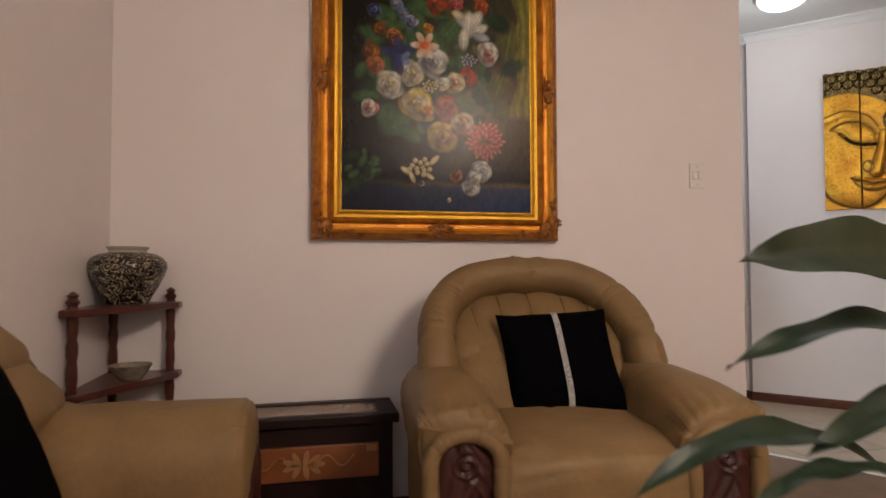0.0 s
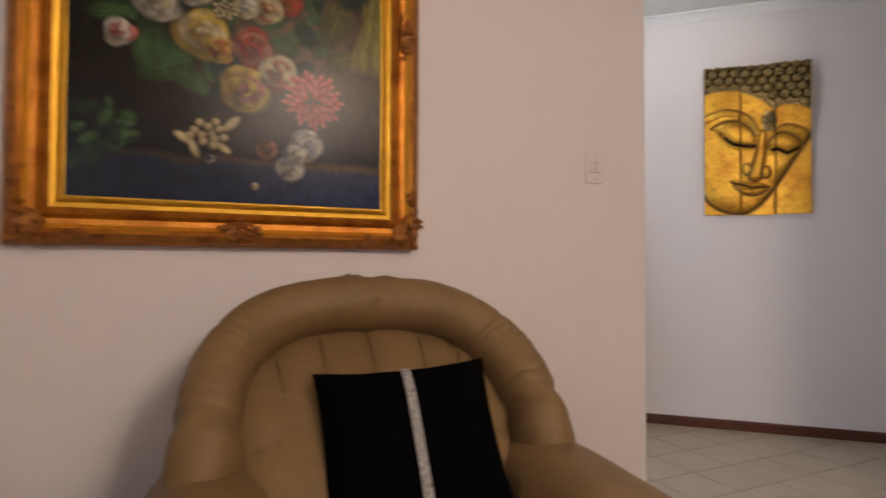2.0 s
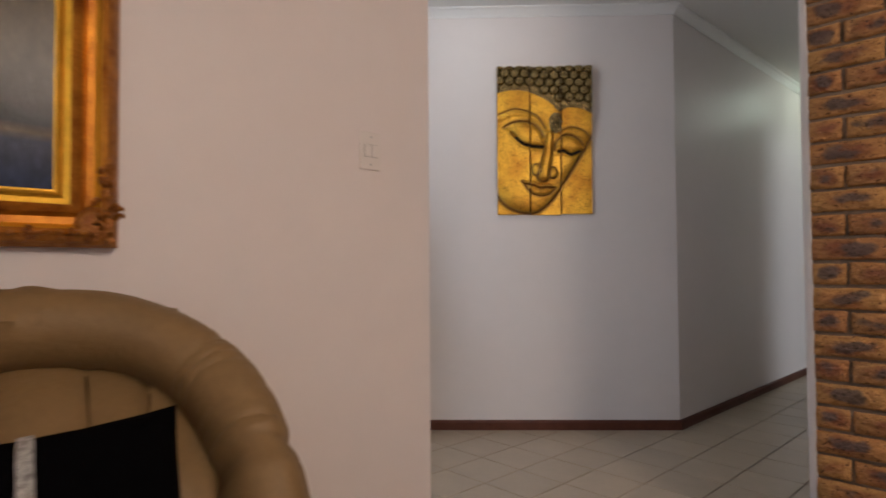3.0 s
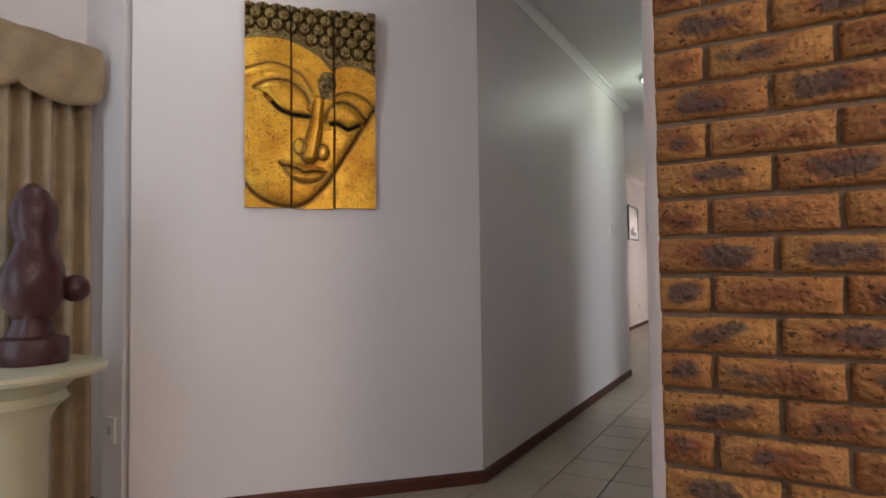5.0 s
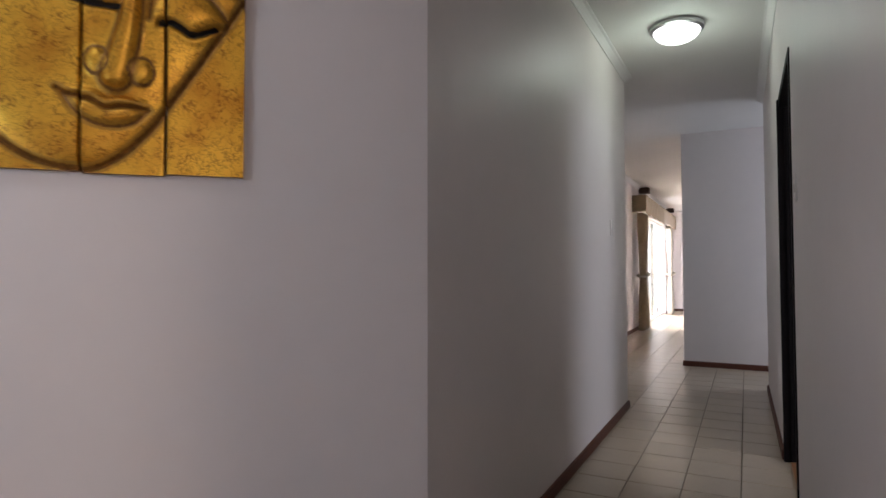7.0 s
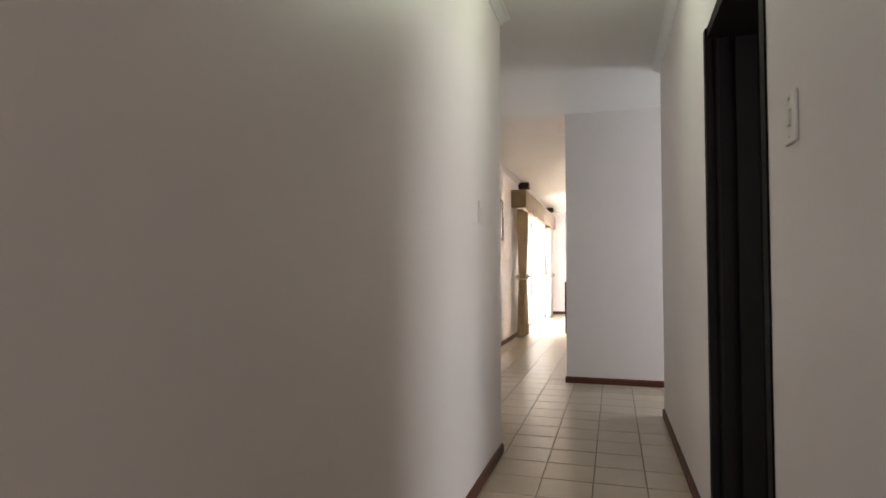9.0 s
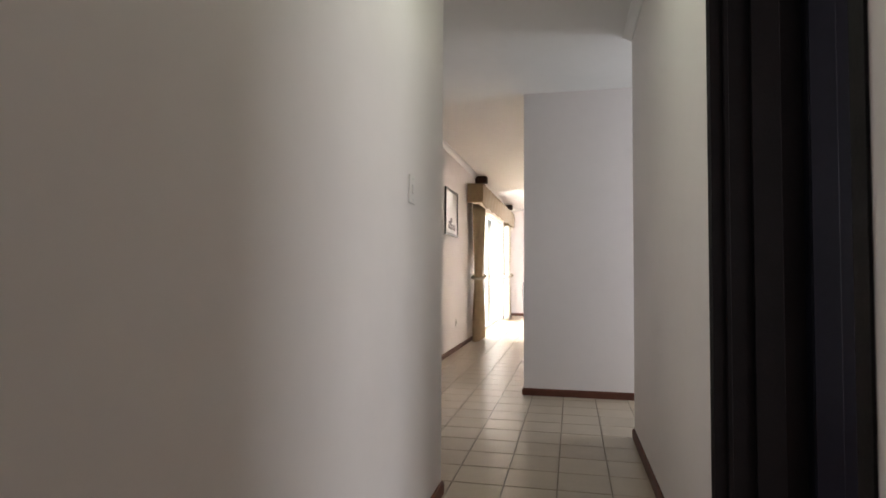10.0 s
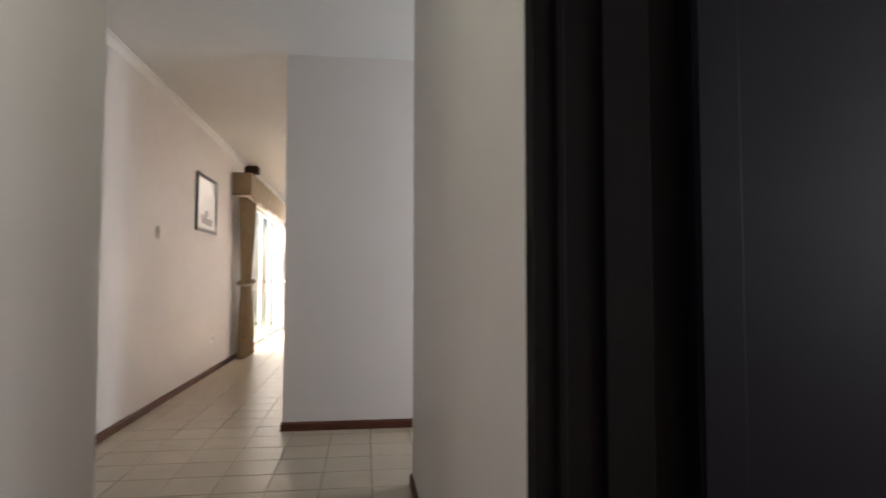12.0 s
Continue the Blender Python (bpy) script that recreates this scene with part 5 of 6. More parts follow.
    for cx, cz, r in ((0.62, 1.04, 0.035), (0.575, 0.99, 0.03), (0.62, 0.97, 0.035), (0.66, 1.0, 0.03), (0.60, 0.92, 0.025), (0.645, 1.08, 0.022), (0.56, 1.04, 0.02), (0.67, 0.93, 0.02)):
        d = np.hypot(u - cx, v - cz)
        h += np.where(d < r, 0.014 * np.sqrt(np.clip(1 - (d / r) ** 2, 0, 1)), 0) - 0.006 * np.exp(-((d - r * 0.55) / 0.006) ** 2)
    jewel = (np.hypot((u - 0.612) / 0.07, (v - 0.99) / 0.115) < 1)
    for s in (0.345, 0.672):
        h -= 0.012 * np.exp(-((u - s) / 0.005) ** 2)
    band = (np.abs(v - hv) < 0.022)
    h += np.where(band, 0.004, 0)
    slit = (seg_dist(u, v, lid1[22:]) < 0.012) | (seg_dist(u, v, lid2[6:-8]) < 0.011)
    groove = (dj < 0.012) & ~is_hair
    dn = seg_dist(u, v, nose) / grow
    # Creases, jaw line and board gaps take a browner gold, bordered by a mid tone.
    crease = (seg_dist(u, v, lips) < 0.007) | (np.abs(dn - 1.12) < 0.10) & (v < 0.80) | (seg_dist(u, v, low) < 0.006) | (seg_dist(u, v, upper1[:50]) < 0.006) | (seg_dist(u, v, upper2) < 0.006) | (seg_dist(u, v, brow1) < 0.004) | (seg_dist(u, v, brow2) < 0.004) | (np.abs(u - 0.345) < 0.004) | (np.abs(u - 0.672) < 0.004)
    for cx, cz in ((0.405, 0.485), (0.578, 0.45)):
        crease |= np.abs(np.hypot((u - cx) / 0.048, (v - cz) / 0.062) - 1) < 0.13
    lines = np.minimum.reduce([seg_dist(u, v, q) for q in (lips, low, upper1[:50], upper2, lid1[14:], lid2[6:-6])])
    browned = (lines < 0.022) | (np.minimum(seg_dist(u, v, brow1), seg_dist(u, v, brow2)) < 0.014) | (np.abs(dn - 1.2) < 0.24) & (v < 0.86) | (dj < 0.026) & ~is_hair
    edges = (0, int(0.345 * nu), int(0.672 * nu), nu)
    crease_gold = material("dark_crease_gold", (0.36, 0.18, 0.04), 0.42, 0.55, var=0.6, scale=60, second=(0.16, 0.07, 0.018))
    browned_gold = material("browned_gold", (0.60, 0.33, 0.045), 0.40, 0.65, var=0.5, scale=45, second=(0.34, 0.17, 0.03))
    bronze = material("dark_bronze_paint", (0.46, 0.34, 0.14), 0.24, 0.8, var=0.6, scale=60, bump=0.2, bump_scale=100, second=(0.05, 0.030, 0.012))
    mid = 4.158
    ob = thing("carved_face_panel", Matrix.Translation((mid, DIAG - mid, 1.370)) @ Euler((0, 0, radians(-45))).to_matrix().to_4x4(), "carved wooden relief panel of a serene face in crackled gold leaf", "wall sculpture")
    for b, (i0, i1) in enumerate(zip(edges, edges[1:])):
        bm = bmesh.new()
        drop, gap = (0.0, -0.004, 0.001)[b], 0.0012
        verts = [[bm.verts.new(((u[j, i] - 0.5) * W + (gap if i == i0 else -gap if i == i1 else 0), -0.022 - float(h[j, i]) * 0.95, v[j, i] / 1.6 * HT + drop)) for i in range(i0, i1 + 1)] for j in range(nv + 1)]
        n = i1 - i0
        for j in range(nv):
            for i in range(n):
                f = bm.faces.new((verts[j][i], verts[j][i + 1], verts[j + 1][i + 1], verts[j + 1][i]))
                ii = i + i0
                f.material_index = 2 if slit[j, ii] else (1 if dark[j, ii] or jewel[j, ii] or band[j, ii] else (3 if crease[j, ii] or groove[j, ii] else (4 if browned[j, ii] else 0)))
        rim = verts[0] + [verts[j][n] for j in range(1, nv + 1)] + verts[nv][-2::-1] + [verts[j][0] for j in range(nv - 1, 0, -1)]
        back = [bm.verts.new((p.co.x, 0, p.co.z)) for p in rim]
        for i in range(len(rim)):
            k = (i + 1) % len(rim)
            bm.faces.new((rim[k], rim[i], back[i], back[k])).material_index = 3
        part("board", bm, [GOLD_LEAF, bronze, BLACKWOOD, crease_gold, browned_gold], ob, "", True)
    return ob


face_panel()


# ---- plant beside the camera's way ----
plant = thing("potted_plant", pose(1.22, 1.05, 0.008), "tall potted plant with long pointed dark green leaves", "plant")
bm = bmesh.new()
lathe(bm, [(0.11, 0.0), (0.13, 0.02), (0.165, 0.30), (0.175, 0.31), (0.175, 0.34), (0.155, 0.34), (0.15, 0.31), (0.02, 0.30)], 28)
part("pot", bm, TERRACOTTA, plant, "", True)
PLANT_AT = Vector((1.22, 1.05, 0.008))


def long_leaf(knee, belly, tip, width, tilt):
    """A stem that rises from the pot to the knee, and a pointed blade from there over the belly out to the tip."""
    k, b, t = (Vector(p) - PLANT_AT for p in (knee, belly, tip))
    s = Vector((0.03 * math.cos(k.z * 40), 0.03 * math.sin(k.z * 40), 0.31))
    stem_line = [s.lerp(k, f) + Vector((0, 0, 0.12 * math.sin(math.pi * f) * f)) for f in (i / 12 for i in range(13))]
    bm = bmesh.new()
    tube(bm, stem_line, [0.0055 - 0.0022 * i / 12 for i in range(13)], 6)
    stem = part("stem", bm, STEM, plant, "", True)
    c = 2 * b - (k + t) / 2
    n = 24
    line = [(1 - f) ** 2 * k + 2 * f * (1 - f) * c + f * f * t for f in (i / n for i in range(n + 1))]
    bm = bmesh.new()
    rows = []
    for i in range(n + 1):
        f = i / n
        d = (line[min(i + 1, n)] - line[max(i - 1, 0)]).normalized()
        flat = d.cross(Vector((0, 0, 1))).normalized()
        side = (math.cos(tilt) * flat + math.sin(tilt) * flat.cross(d)).normalized()
        up = side.cross(d)
        w = width * max(0.02, math.sin(math.pi * (0.06 + 0.94 * f) ** 0.8) ** 0.85)
        wav = 0.0025 * math.sin(f * 17)
        rows.append([bm.verts.new(line[i] + side * (w * q) + up * (0.30 * w * abs(q) + wav * q)) for q in (-1, -0.66, -0.33, 0, 0.33, 0.66, 1)])
    for p, q in zip(rows, rows[1:]):
        for i in range(6):
            bm.faces.new((p[i], p[i + 1], q[i + 1], q[i]))
    part("blade", bm, LEAF, stem, "glossy dark green pointed blade", True)


for knee, belly, tip, w, tilt in (
        ((0.915, 0.995, 0.975), (0.765, 0.948, 0.983), (0.658, 0.920, 0.977), 0.024, 1.0),
        ((0.935, 1.003, 0.918), (0.790, 0.965, 0.936), (0.657, 0.932, 0.917), 0.015, 0.35),
        ((0.890, 1.045, 0.810), (0.735, 0.995, 0.858), (0.621, 0.974, 0.830), 0.013, 0.5),
        ((0.985, 1.045, 0.865), (0.880, 1.022, 0.862), (0.770, 0.995, 0.840), 0.018, 0.45),
        ((0.900, 1.030, 0.805), (0.790, 1.002, 0.826), (0.700, 0.972, 0.815), 0.009, 0.4),
        ((1.35, 0.90, 0.95), (1.47, 0.82, 0.96), (1.58, 0.74, 0.86), 0.030, 0.3),
        ((1.30, 1.20, 0.90), (1.40, 1.24, 0.93), (1.50, 1.20, 0.82), 0.028, 0.3),
        ((1.22, 0.88, 0.98), (1.24, 0.72, 1.0), (1.28, 0.58, 0.90), 0.030, 0.3)):
    long_leaf(knee, belly, tip, w, tilt)


# ---- ceiling lights ----


def ceiling_light(m, glass, label, r=0.155):
    ob = thing("ceiling_light", m, label, "ceiling light", "ceiling lights")
    bm = bmesh.new()
    lathe(bm, [(r, -0.002), (r + 0.012, -0.004), (r + 0.012, -0.028), (r - 0.01, -0.036), (r - 0.012, -0.01)][::-1], 40)
    part("ring", bm, CHROME, ob, "satin metal ring", True)
    bm = bmesh.new()
    prof = [(0.012, -0.108)] + [(r * 0.94 * math.sin(a), -0.030 - 0.078 * math.cos(a)) for a in (0.2, 0.4, 0.6, 0.8, 1.0, 1.2, 1.4, 1.55)]
    lathe(bm, prof, 40)
    g = part("shade", bm, glass, ob, "lit opal glass bowl", True)
    g.visible_shadow = False
    bm = bmesh.new()
    lathe(bm, [(0.004, -0.125), (0.009, -0.12), (0.012, -0.112), (0.006, -0.106)], 14)
    part("finial", bm, CHROME, ob, "", True)
    return ob


ceiling_light(pose(7.25, 2.76, CEIL), OPAL, "lit round opal glass ceiling light in the corridor")
ceiling_light(pose(3.32, 3.73, CEIL), OPAL, "lit round opal glass ceiling light in the hall")
ceiling_light(pose(1.88, -0.5, CEIL), OPAL_WARM, "lit warm ceiling light in the living room", 0.30)


# ---- curtains ----


def drape(bm, x0, x1, z0, z1, y, folds, depth, waist=None, pull=0.0, seed=0, gather=0.42):
    """A pleated cloth hanging from z1 to z0 in the xz plane; waist: the height at which a tie gathers it, towards pull (0 or 1)."""
    rnd = random.Random(seed)
    n, k = folds * 8, 30
    ph = [rnd.uniform(-0.4, 0.4) for _ in range(folds + 2)]
    rows = []
    for j in range(k + 1):
        z = z1 + (z0 - z1) * j / k
        g = 0.0
        if waist is not None:
            g = math.exp(-((z - waist) / (0.55 if z > waist else 0.42)) ** 2)
        row = []
        for i in range(n + 1):
            f = i / n
            c = f + (pull - f) * gather * g
            x = x0 + (x1 - x0) * c
            yy = y + depth * (1 - 0.35 * g) * math.sin(2 * math.pi * f * folds + ph[int(f * folds)] + 0.5 * z)
            row.append(bm.verts.new((x, yy, z)))
        rows.append(row)
    for a, b in zip(rows, rows[1:]):
        for i in range(n):
            bm.faces.new((a[i], a[i + 1], b[i + 1], b[i]))
    return bm


def thick(ob, t=0.004):
    mod = ob.modifiers.new("cloth", "SOLIDIFY")
    mod.thickness = t
    return ob


def pelmet(name, x0, x1, z0, z1, y, depth, mat, label, swags):
    ob = thing(name, pose(0, 0, 0), label, "pelmet")
    bm = bmesh.new()
    n = swags * 16
    yb = y + depth
    rows = []
    for j in range(9):
        row = []
        for i in range(n + 1):
            f = i / n
            low = z0 - 0.05 * abs(math.sin(math.pi * f * swags)) ** 0.7 + 0.02
            z = z1 + (low - z1) * j / 8
            row.append(bm.verts.new((x0 + (x1 - x0) * f, y - 0.014 * abs(math.sin(math.pi * (f * swags * 2 + 0.12 * j))) + 0.008 * noise.noise(Vector((f * 20, z * 12, 0))), z)))
        rows.append(row)
    for a, b in zip(rows, rows[1:]):
        for i in range(n):
            bm.faces.new((a[i], a[i + 1], b[i + 1], b[i]))
    for e in (0, n):
        last = None
        for j in range(9):
            v = bm.verts.new((rows[j][e].co.x, yb, rows[j][e].co.z))
            if last:
                bm.faces.new((rows[j - 1][e], rows[j][e], v, last))
            last = v
    thick(part("valance", bm, mat, ob, "", True))
    part("board", boxes(((x0, y + 0.004, z1 - 0.012), (x1, yb, z1))), mat, ob)
    return ob


HC = 4.615
hall_curtain = thing("curtain", pose(0, 0, 0), "gold brocade curtain hanging to the floor in the hall", "curtain")
bm = bmesh.new()
drape(bm, 3.0, 3.565, 0.03, 1.92, HC, 7, 0.03, None, 0, 3)
thick(part("cloth", bm, CURTAIN, hall_curtain, "", True))
hall_curtain2 = thing("curtain", pose(0, 0, 0), "gold brocade curtain drawn to the far side of the hall window", "curtain")
bm = bmesh.new()
drape(bm, 1.95, 2.45, 0.03, 1.95, HC, 6, 0.03, None, 0, 5)
thick(part("cloth", bm, CURTAIN, hall_curtain2, "", True))
pelmet("curtain_pelmet", 1.9, 3.57, 1.83, 2.08, HC - 0.06, 0.19, CURTAIN, "gathered gold brocade pelmet above the hall window", 5)

stand = thing("pedestal_table", pose(3.07, 4.30, 0), "round cream painted pedestal table in the hall", "pedestal table")
bm = bmesh.new()
lathe(bm, [(0.30, 0.716), (0.33, 0.722), (0.335, 0.735), (0.33, 0.748), (0.31, 0.752)], 44)
part("top", bm, CREAM, stand, "", True)
bm = bmesh.new()
lathe(bm, [(0.20, 0.0), (0.205, 0.05), (0.17, 0.07), (0.15, 0.12), (0.155, 0.55), (0.18, 0.60), (0.215, 0.63), (0.20, 0.66), (0.23, 0.69), (0.24, 0.714)], 36)
part("column", bm, CREAM, stand, "", True)
# carved standing figure, one plain shape
bm = bmesh.new()
lathe(bm, [(0.115, 0.0), (0.12, 0.04), (0.115, 0.09), (0.07, 0.10), (0.06, 0.16), (0.085, 0.20), (0.105, 0.26), (0.10, 0.34), (0.075, 0.40), (0.055, 0.44), (0.07, 0.50), (0.075, 0.56), (0.05, 0.62), (0.02, 0.65)], 18)
for v in bm.verts:
    v.co += Vector((noise.noise(v.co * 18), noise.noise(v.co * 18 + Vector((5, 0, 0))), 0)) * 0.02
bmesh.ops.create_icosphere(bm, subdivisions=3, radius=0.052, matrix=Matrix.Translation((0.13, -0.03, 0.265)))
fig = part("carved_figure", bm, SCULPT, None, "", True)
fig.matrix_world = pose(3.17, 4.28, 0.7525)
tagged(fig, "dark red carved wooden figure standing on the pedestal table", "sculpture")

# windows
win = structure("window_1", boxes(((HX0, 4.80, 0.25), (HX0 + 0.05, 4.86, 2.2)), ((HX1 - 0.05, 4.80, 0.25), (HX1, 4.86, 2.2)), ((HX0 + 0.05, 4.80, 0.25), (HX1 - 0.05, 4.86, 0.30)), ((HX0 + 0.05, 4.80, 2.15), (HX1 - 0.05, 4.86, 2.2))),
                ALU, "white framed hall window behind the curtain", "window")
p = part("pane", boxes(((HX0 + 0.05, 4.826, 0.30), (HX1 - 0.05, 4.832, 2.15))), GLASS, win)
p.visible_shadow = False
# Unseen hall end window, added to go with its area lamp.
win = structure("window_3", boxes(((1.41, EY0, EZ0), (1.47, EY0 + 0.05, EZ1)), ((1.41, EY1 - 0.05, EZ0), (1.47, EY1, EZ1)), ((1.41, EY0 + 0.05, EZ0), (1.47, EY1 - 0.05, EZ0 + 0.05)), ((1.41, EY0 + 0.05, EZ1 - 0.05), (1.47, EY1 - 0.05, EZ1))),
                ALU, "unseen white framed window added in the end wall of the hall", "window")
p = part("pane", boxes(((1.437, EY0 + 0.05, EZ0 + 0.05), (1.443, EY1 - 0.05, EZ1 - 0.05))), GLASS, win)
p.visible_shadow = False
# Unseen window, added as the source of the extra living room light.
WA, WB = ROOM_W - 0.09, ROOM_W - 0.03
win = structure("window_2", boxes(((WA, WY0, WZ0), (WB, WY0 + 0.05, WZ1)), ((WA, WY1 - 0.05, WZ0), (WB, WY1, WZ1)), ((WA, WY0 + 0.05, WZ0), (WB, WY1 - 0.05, WZ0 + 0.05)),
                                  ((WA, WY0 + 0.05, WZ1 - 0.05), (WB, WY1 - 0.05, WZ1)), ((WA, -0.37, WZ0 + 0.05), (WB, -0.33, WZ1 - 0.05))), ALU, "unseen white framed living room window, added for its light", "window")
p = part("pane", boxes(((ROOM_W - 0.063, WY0 + 0.05, WZ0 + 0.05), (ROOM_W - 0.057, WY1 - 0.05, WZ1 - 0.05))), GLASS, win)
p.visible_shadow = False

# ---- doorway and open door ----
jamb = structure("door_1", boxes(((DOOR_B - 0.045, R0 - 0.01, 0), (DOOR_B + 0.003, right_wall(DOOR_B) + 0.006, DOOR_H)), ((DOOR_A - 0.003, R0 - 0.01, 0), (DOOR_A + 0.045, right_wall(DOOR_A) + 0.006, DOOR_H)),
                                 ((DOOR_A + 0.045, R0 - 0.01, DOOR_H - 0.045), (DOOR_B - 0.045, right_wall(DOOR_A) + 0.006, DOOR_H + 0.003))), DARKWOOD, "dark stained wooden door frame with an open door", "door")
for y0, y1, t in ((WALL_R - 0.06, WALL_R - 0.045, 0.008), (WALL_R - 0.20, WALL_R - 0.12, 0.014)):
    part("door_stop", bevelled(boxes(((DOOR_B - 0.045 - t, y0, 0.002), (DOOR_B - 0.0455, y1, DOOR_H - 0.05))), 0.003), DARKWOOD, jamb)
    part("door_stop", bevelled(boxes(((DOOR_A + 0.0455, y0 - 0.03, 0.002), (DOOR_A + 0.045 + t, y1 - 0.03, DOOR_H - 0.05))), 0.003), DARKWOOD, jamb)
LX = DOOR_B - 0.085
LEAFWOOD = material("dark_varnished_door", (0.0065, 0.006, 0.011), 0.5, spec=0.10, var=0.35, scale=6, bump=0.02, bump_scale=60)
leaf = part("door_leaf", bevelled(boxes(((LX, R0 - 0.84, 0.012), (LX + 0.062, R0 - 0.0105, DOOR_H - 0.055))), 0.004), LEAFWOOD, jamb, "dark varnished door leaf standing open")
part("hanging_stile", bevelled(boxes(((LX - 0.006, R0 - 0.085, 0.014), (LX + 0.001, R0 - 0.014, DOOR_H - 0.057))), 0.002), LEAFWOOD, leaf)
bm = bmesh.new()
tube(bm, [(LX - 0.002, R0 - 0.80, 1.02), (LX - 0.045, R0 - 0.80, 1.02), (LX - 0.05, R0 - 0.78, 1.02), (LX - 0.05, R0 - 0.69, 1.02)], 0.009, 10)
part("handle", bm, BRASS, leaf, "aged brass lever handle", True)
structure("threshold", boxes(((DOOR_A + 0.045, R0 - 0.01, -0.006), (DOOR_B - 0.045, WALL_RN, 0.006))), PARQUET, "orange-brown wooden threshold in the doorway", "threshold")
structure("floor_bedroom", boxes(((4.5, -1.5, -0.006), (9.1, R0 - 0.012, 0.005))), PARQUET, "orange-brown parquet bedroom floor", "floor")

# ---- far room ----
pic = thing("picture", pose(12.93, FAR_W, 1.88), "small framed print with a wide pale mount and dark frame", "picture")
w2, h2 = 0.40, 0.305
bm = bmesh.new()
for lo, hi in (((-w2, -0.022, -h2), (w2, 0, -h2 + 0.03)), ((-w2, -0.022, h2 - 0.03), (w2, 0, h2)), ((-w2, -0.022, -h2 + 0.03), (-w2 + 0.03, 0, h2 - 0.03)), ((w2 - 0.03, -0.022, -h2 + 0.03), (w2, 0, h2 - 0.03))):
    box_bm(bm, lo, hi)
part("frame", bm, BLACKWOOD, pic, "thin dark frame")
part("print", boxes(((-w2 + 0.03, -0.012, -h2 + 0.03), (w2 - 0.03, -0.006, h2 - 0.03))), material("glossy_print", (0.70, 0.67, 0.64), 0.06, var=0.05, scale=4, spec=0.8), pic, "pale print behind glass")
for x, z, w, h in ((-0.12, -0.17, 0.10, 0.05), (0.08, -0.19, 0.16, 0.04), (-0.02, -0.10, 0.06, 0.03)):
    part("print_motif", boxes(((x - w, -0.0132, z - h), (x + w, -0.0121, z + h))), material("grey_print_ink", (0.20, 0.18, 0.18), 0.2, var=0.5, scale=30), pic, "dark grey printed shape")

CY = FAR_W - 0.13
for nm, xa, xb, pl, sd, cl, lb in (("curtain", 14.22, 14.96, 0.3, 1, CURTAIN_FAR, "taupe curtain held by a tieback beside the sliding door"), ("curtain", 18.55, 19.15, 0.9, 2, SHEER, "sunlit pale curtain held back by the sliding door")):
    c = thing(nm, pose(0, 0, 0), lb, "curtain", "far room curtains")
    bm = bmesh.new()
    drape(bm, xa, xb, 0.02, 2.15, CY, 8, 0.05, 1.02, pl, sd)
    thick(part("cloth", bm, cl, c, "", True))
    xc = xa + (xb - xa) * (0.5 + (pl - 0.5) * 0.42)
    bm = bmesh.new()
    tube(bm, [(xc + 0.285 * (xb - xa) * math.cos(a), CY + 0.10 * math.sin(a), 1.02 + 0.03 * math.cos(a)) for a in (2 * math.pi * k / 20 for k in range(21))], 0.022, 8)
    part("tieback", bm, material("cream_rope", (0.5, 0.44, 0.34), 0.8, var=0.3, scale=60, bump=0.5), c, "cream rope tieback", True)
pelmet("curtain_pelmet", 14.15, 19.2, 2.14, 2.46, FAR_W - 0.24, 0.235, CURTAIN_FAR, "gathered taupe fabric pelmet above the sliding door", 7)
for x in (15.0, 19.3):
    b = thing("beam_end", pose(x, FAR_W, 2.585), "short dark timber block fixed high on the wall", "timber block", "beam ends")
    part("block", bevelled(boxes(((-0.09, -0.19, 0.0), (0.09, -0.002, 0.11))), 0.012), TIMBER, b)
sl = structure("door_2", boxes(((SL0, FAR_W + 0.05, 0.0), (SL0 + 0.06, FAR_W + 0.13, SLH)), ((SL1 - 0.06, FAR_W + 0.05, 0.0), (SL1, FAR_W + 0.13, SLH)), ((SL0 + 0.06, FAR_W + 0.05, SLH - 0.06), (SL1 - 0.06, FAR_W + 0.13, SLH)),
                               ((SL0 + 0.06, FAR_W + 0.05, 0.0), (SL1 - 0.06, FAR_W + 0.13, 0.04))), ALU, "white aluminium sliding glass door to the bright garden", "sliding door")
for x in (16.75, 16.85, 17.7):
    part("stile", boxes(((x, FAR_W + 0.06, 0.04), (x + 0.06, FAR_W + 0.10, SLH - 0.06))), ALU, sl)
for x0, x1 in ((SL0 + 0.06, 16.75), (16.91, 17.7), (17.76, SL1 - 0.06)):
    p = part("pane", boxes(((x0, FAR_W + 0.077, 0.04), (x1, FAR_W + 0.083, SLH - 0.06))), GLASS, sl)
    p.visible_shadow = False
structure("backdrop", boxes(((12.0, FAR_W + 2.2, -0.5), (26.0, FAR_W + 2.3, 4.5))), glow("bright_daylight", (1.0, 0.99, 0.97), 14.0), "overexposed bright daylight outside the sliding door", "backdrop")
structure("ground", boxes(((-60, -60, -0.5), (60, 60, -0.13))), material("lawn", (0.07, 0.10, 0.04), 0.95, var=0.4, scale=3, bump=0.5), "plain lawn outside the house", "ground")


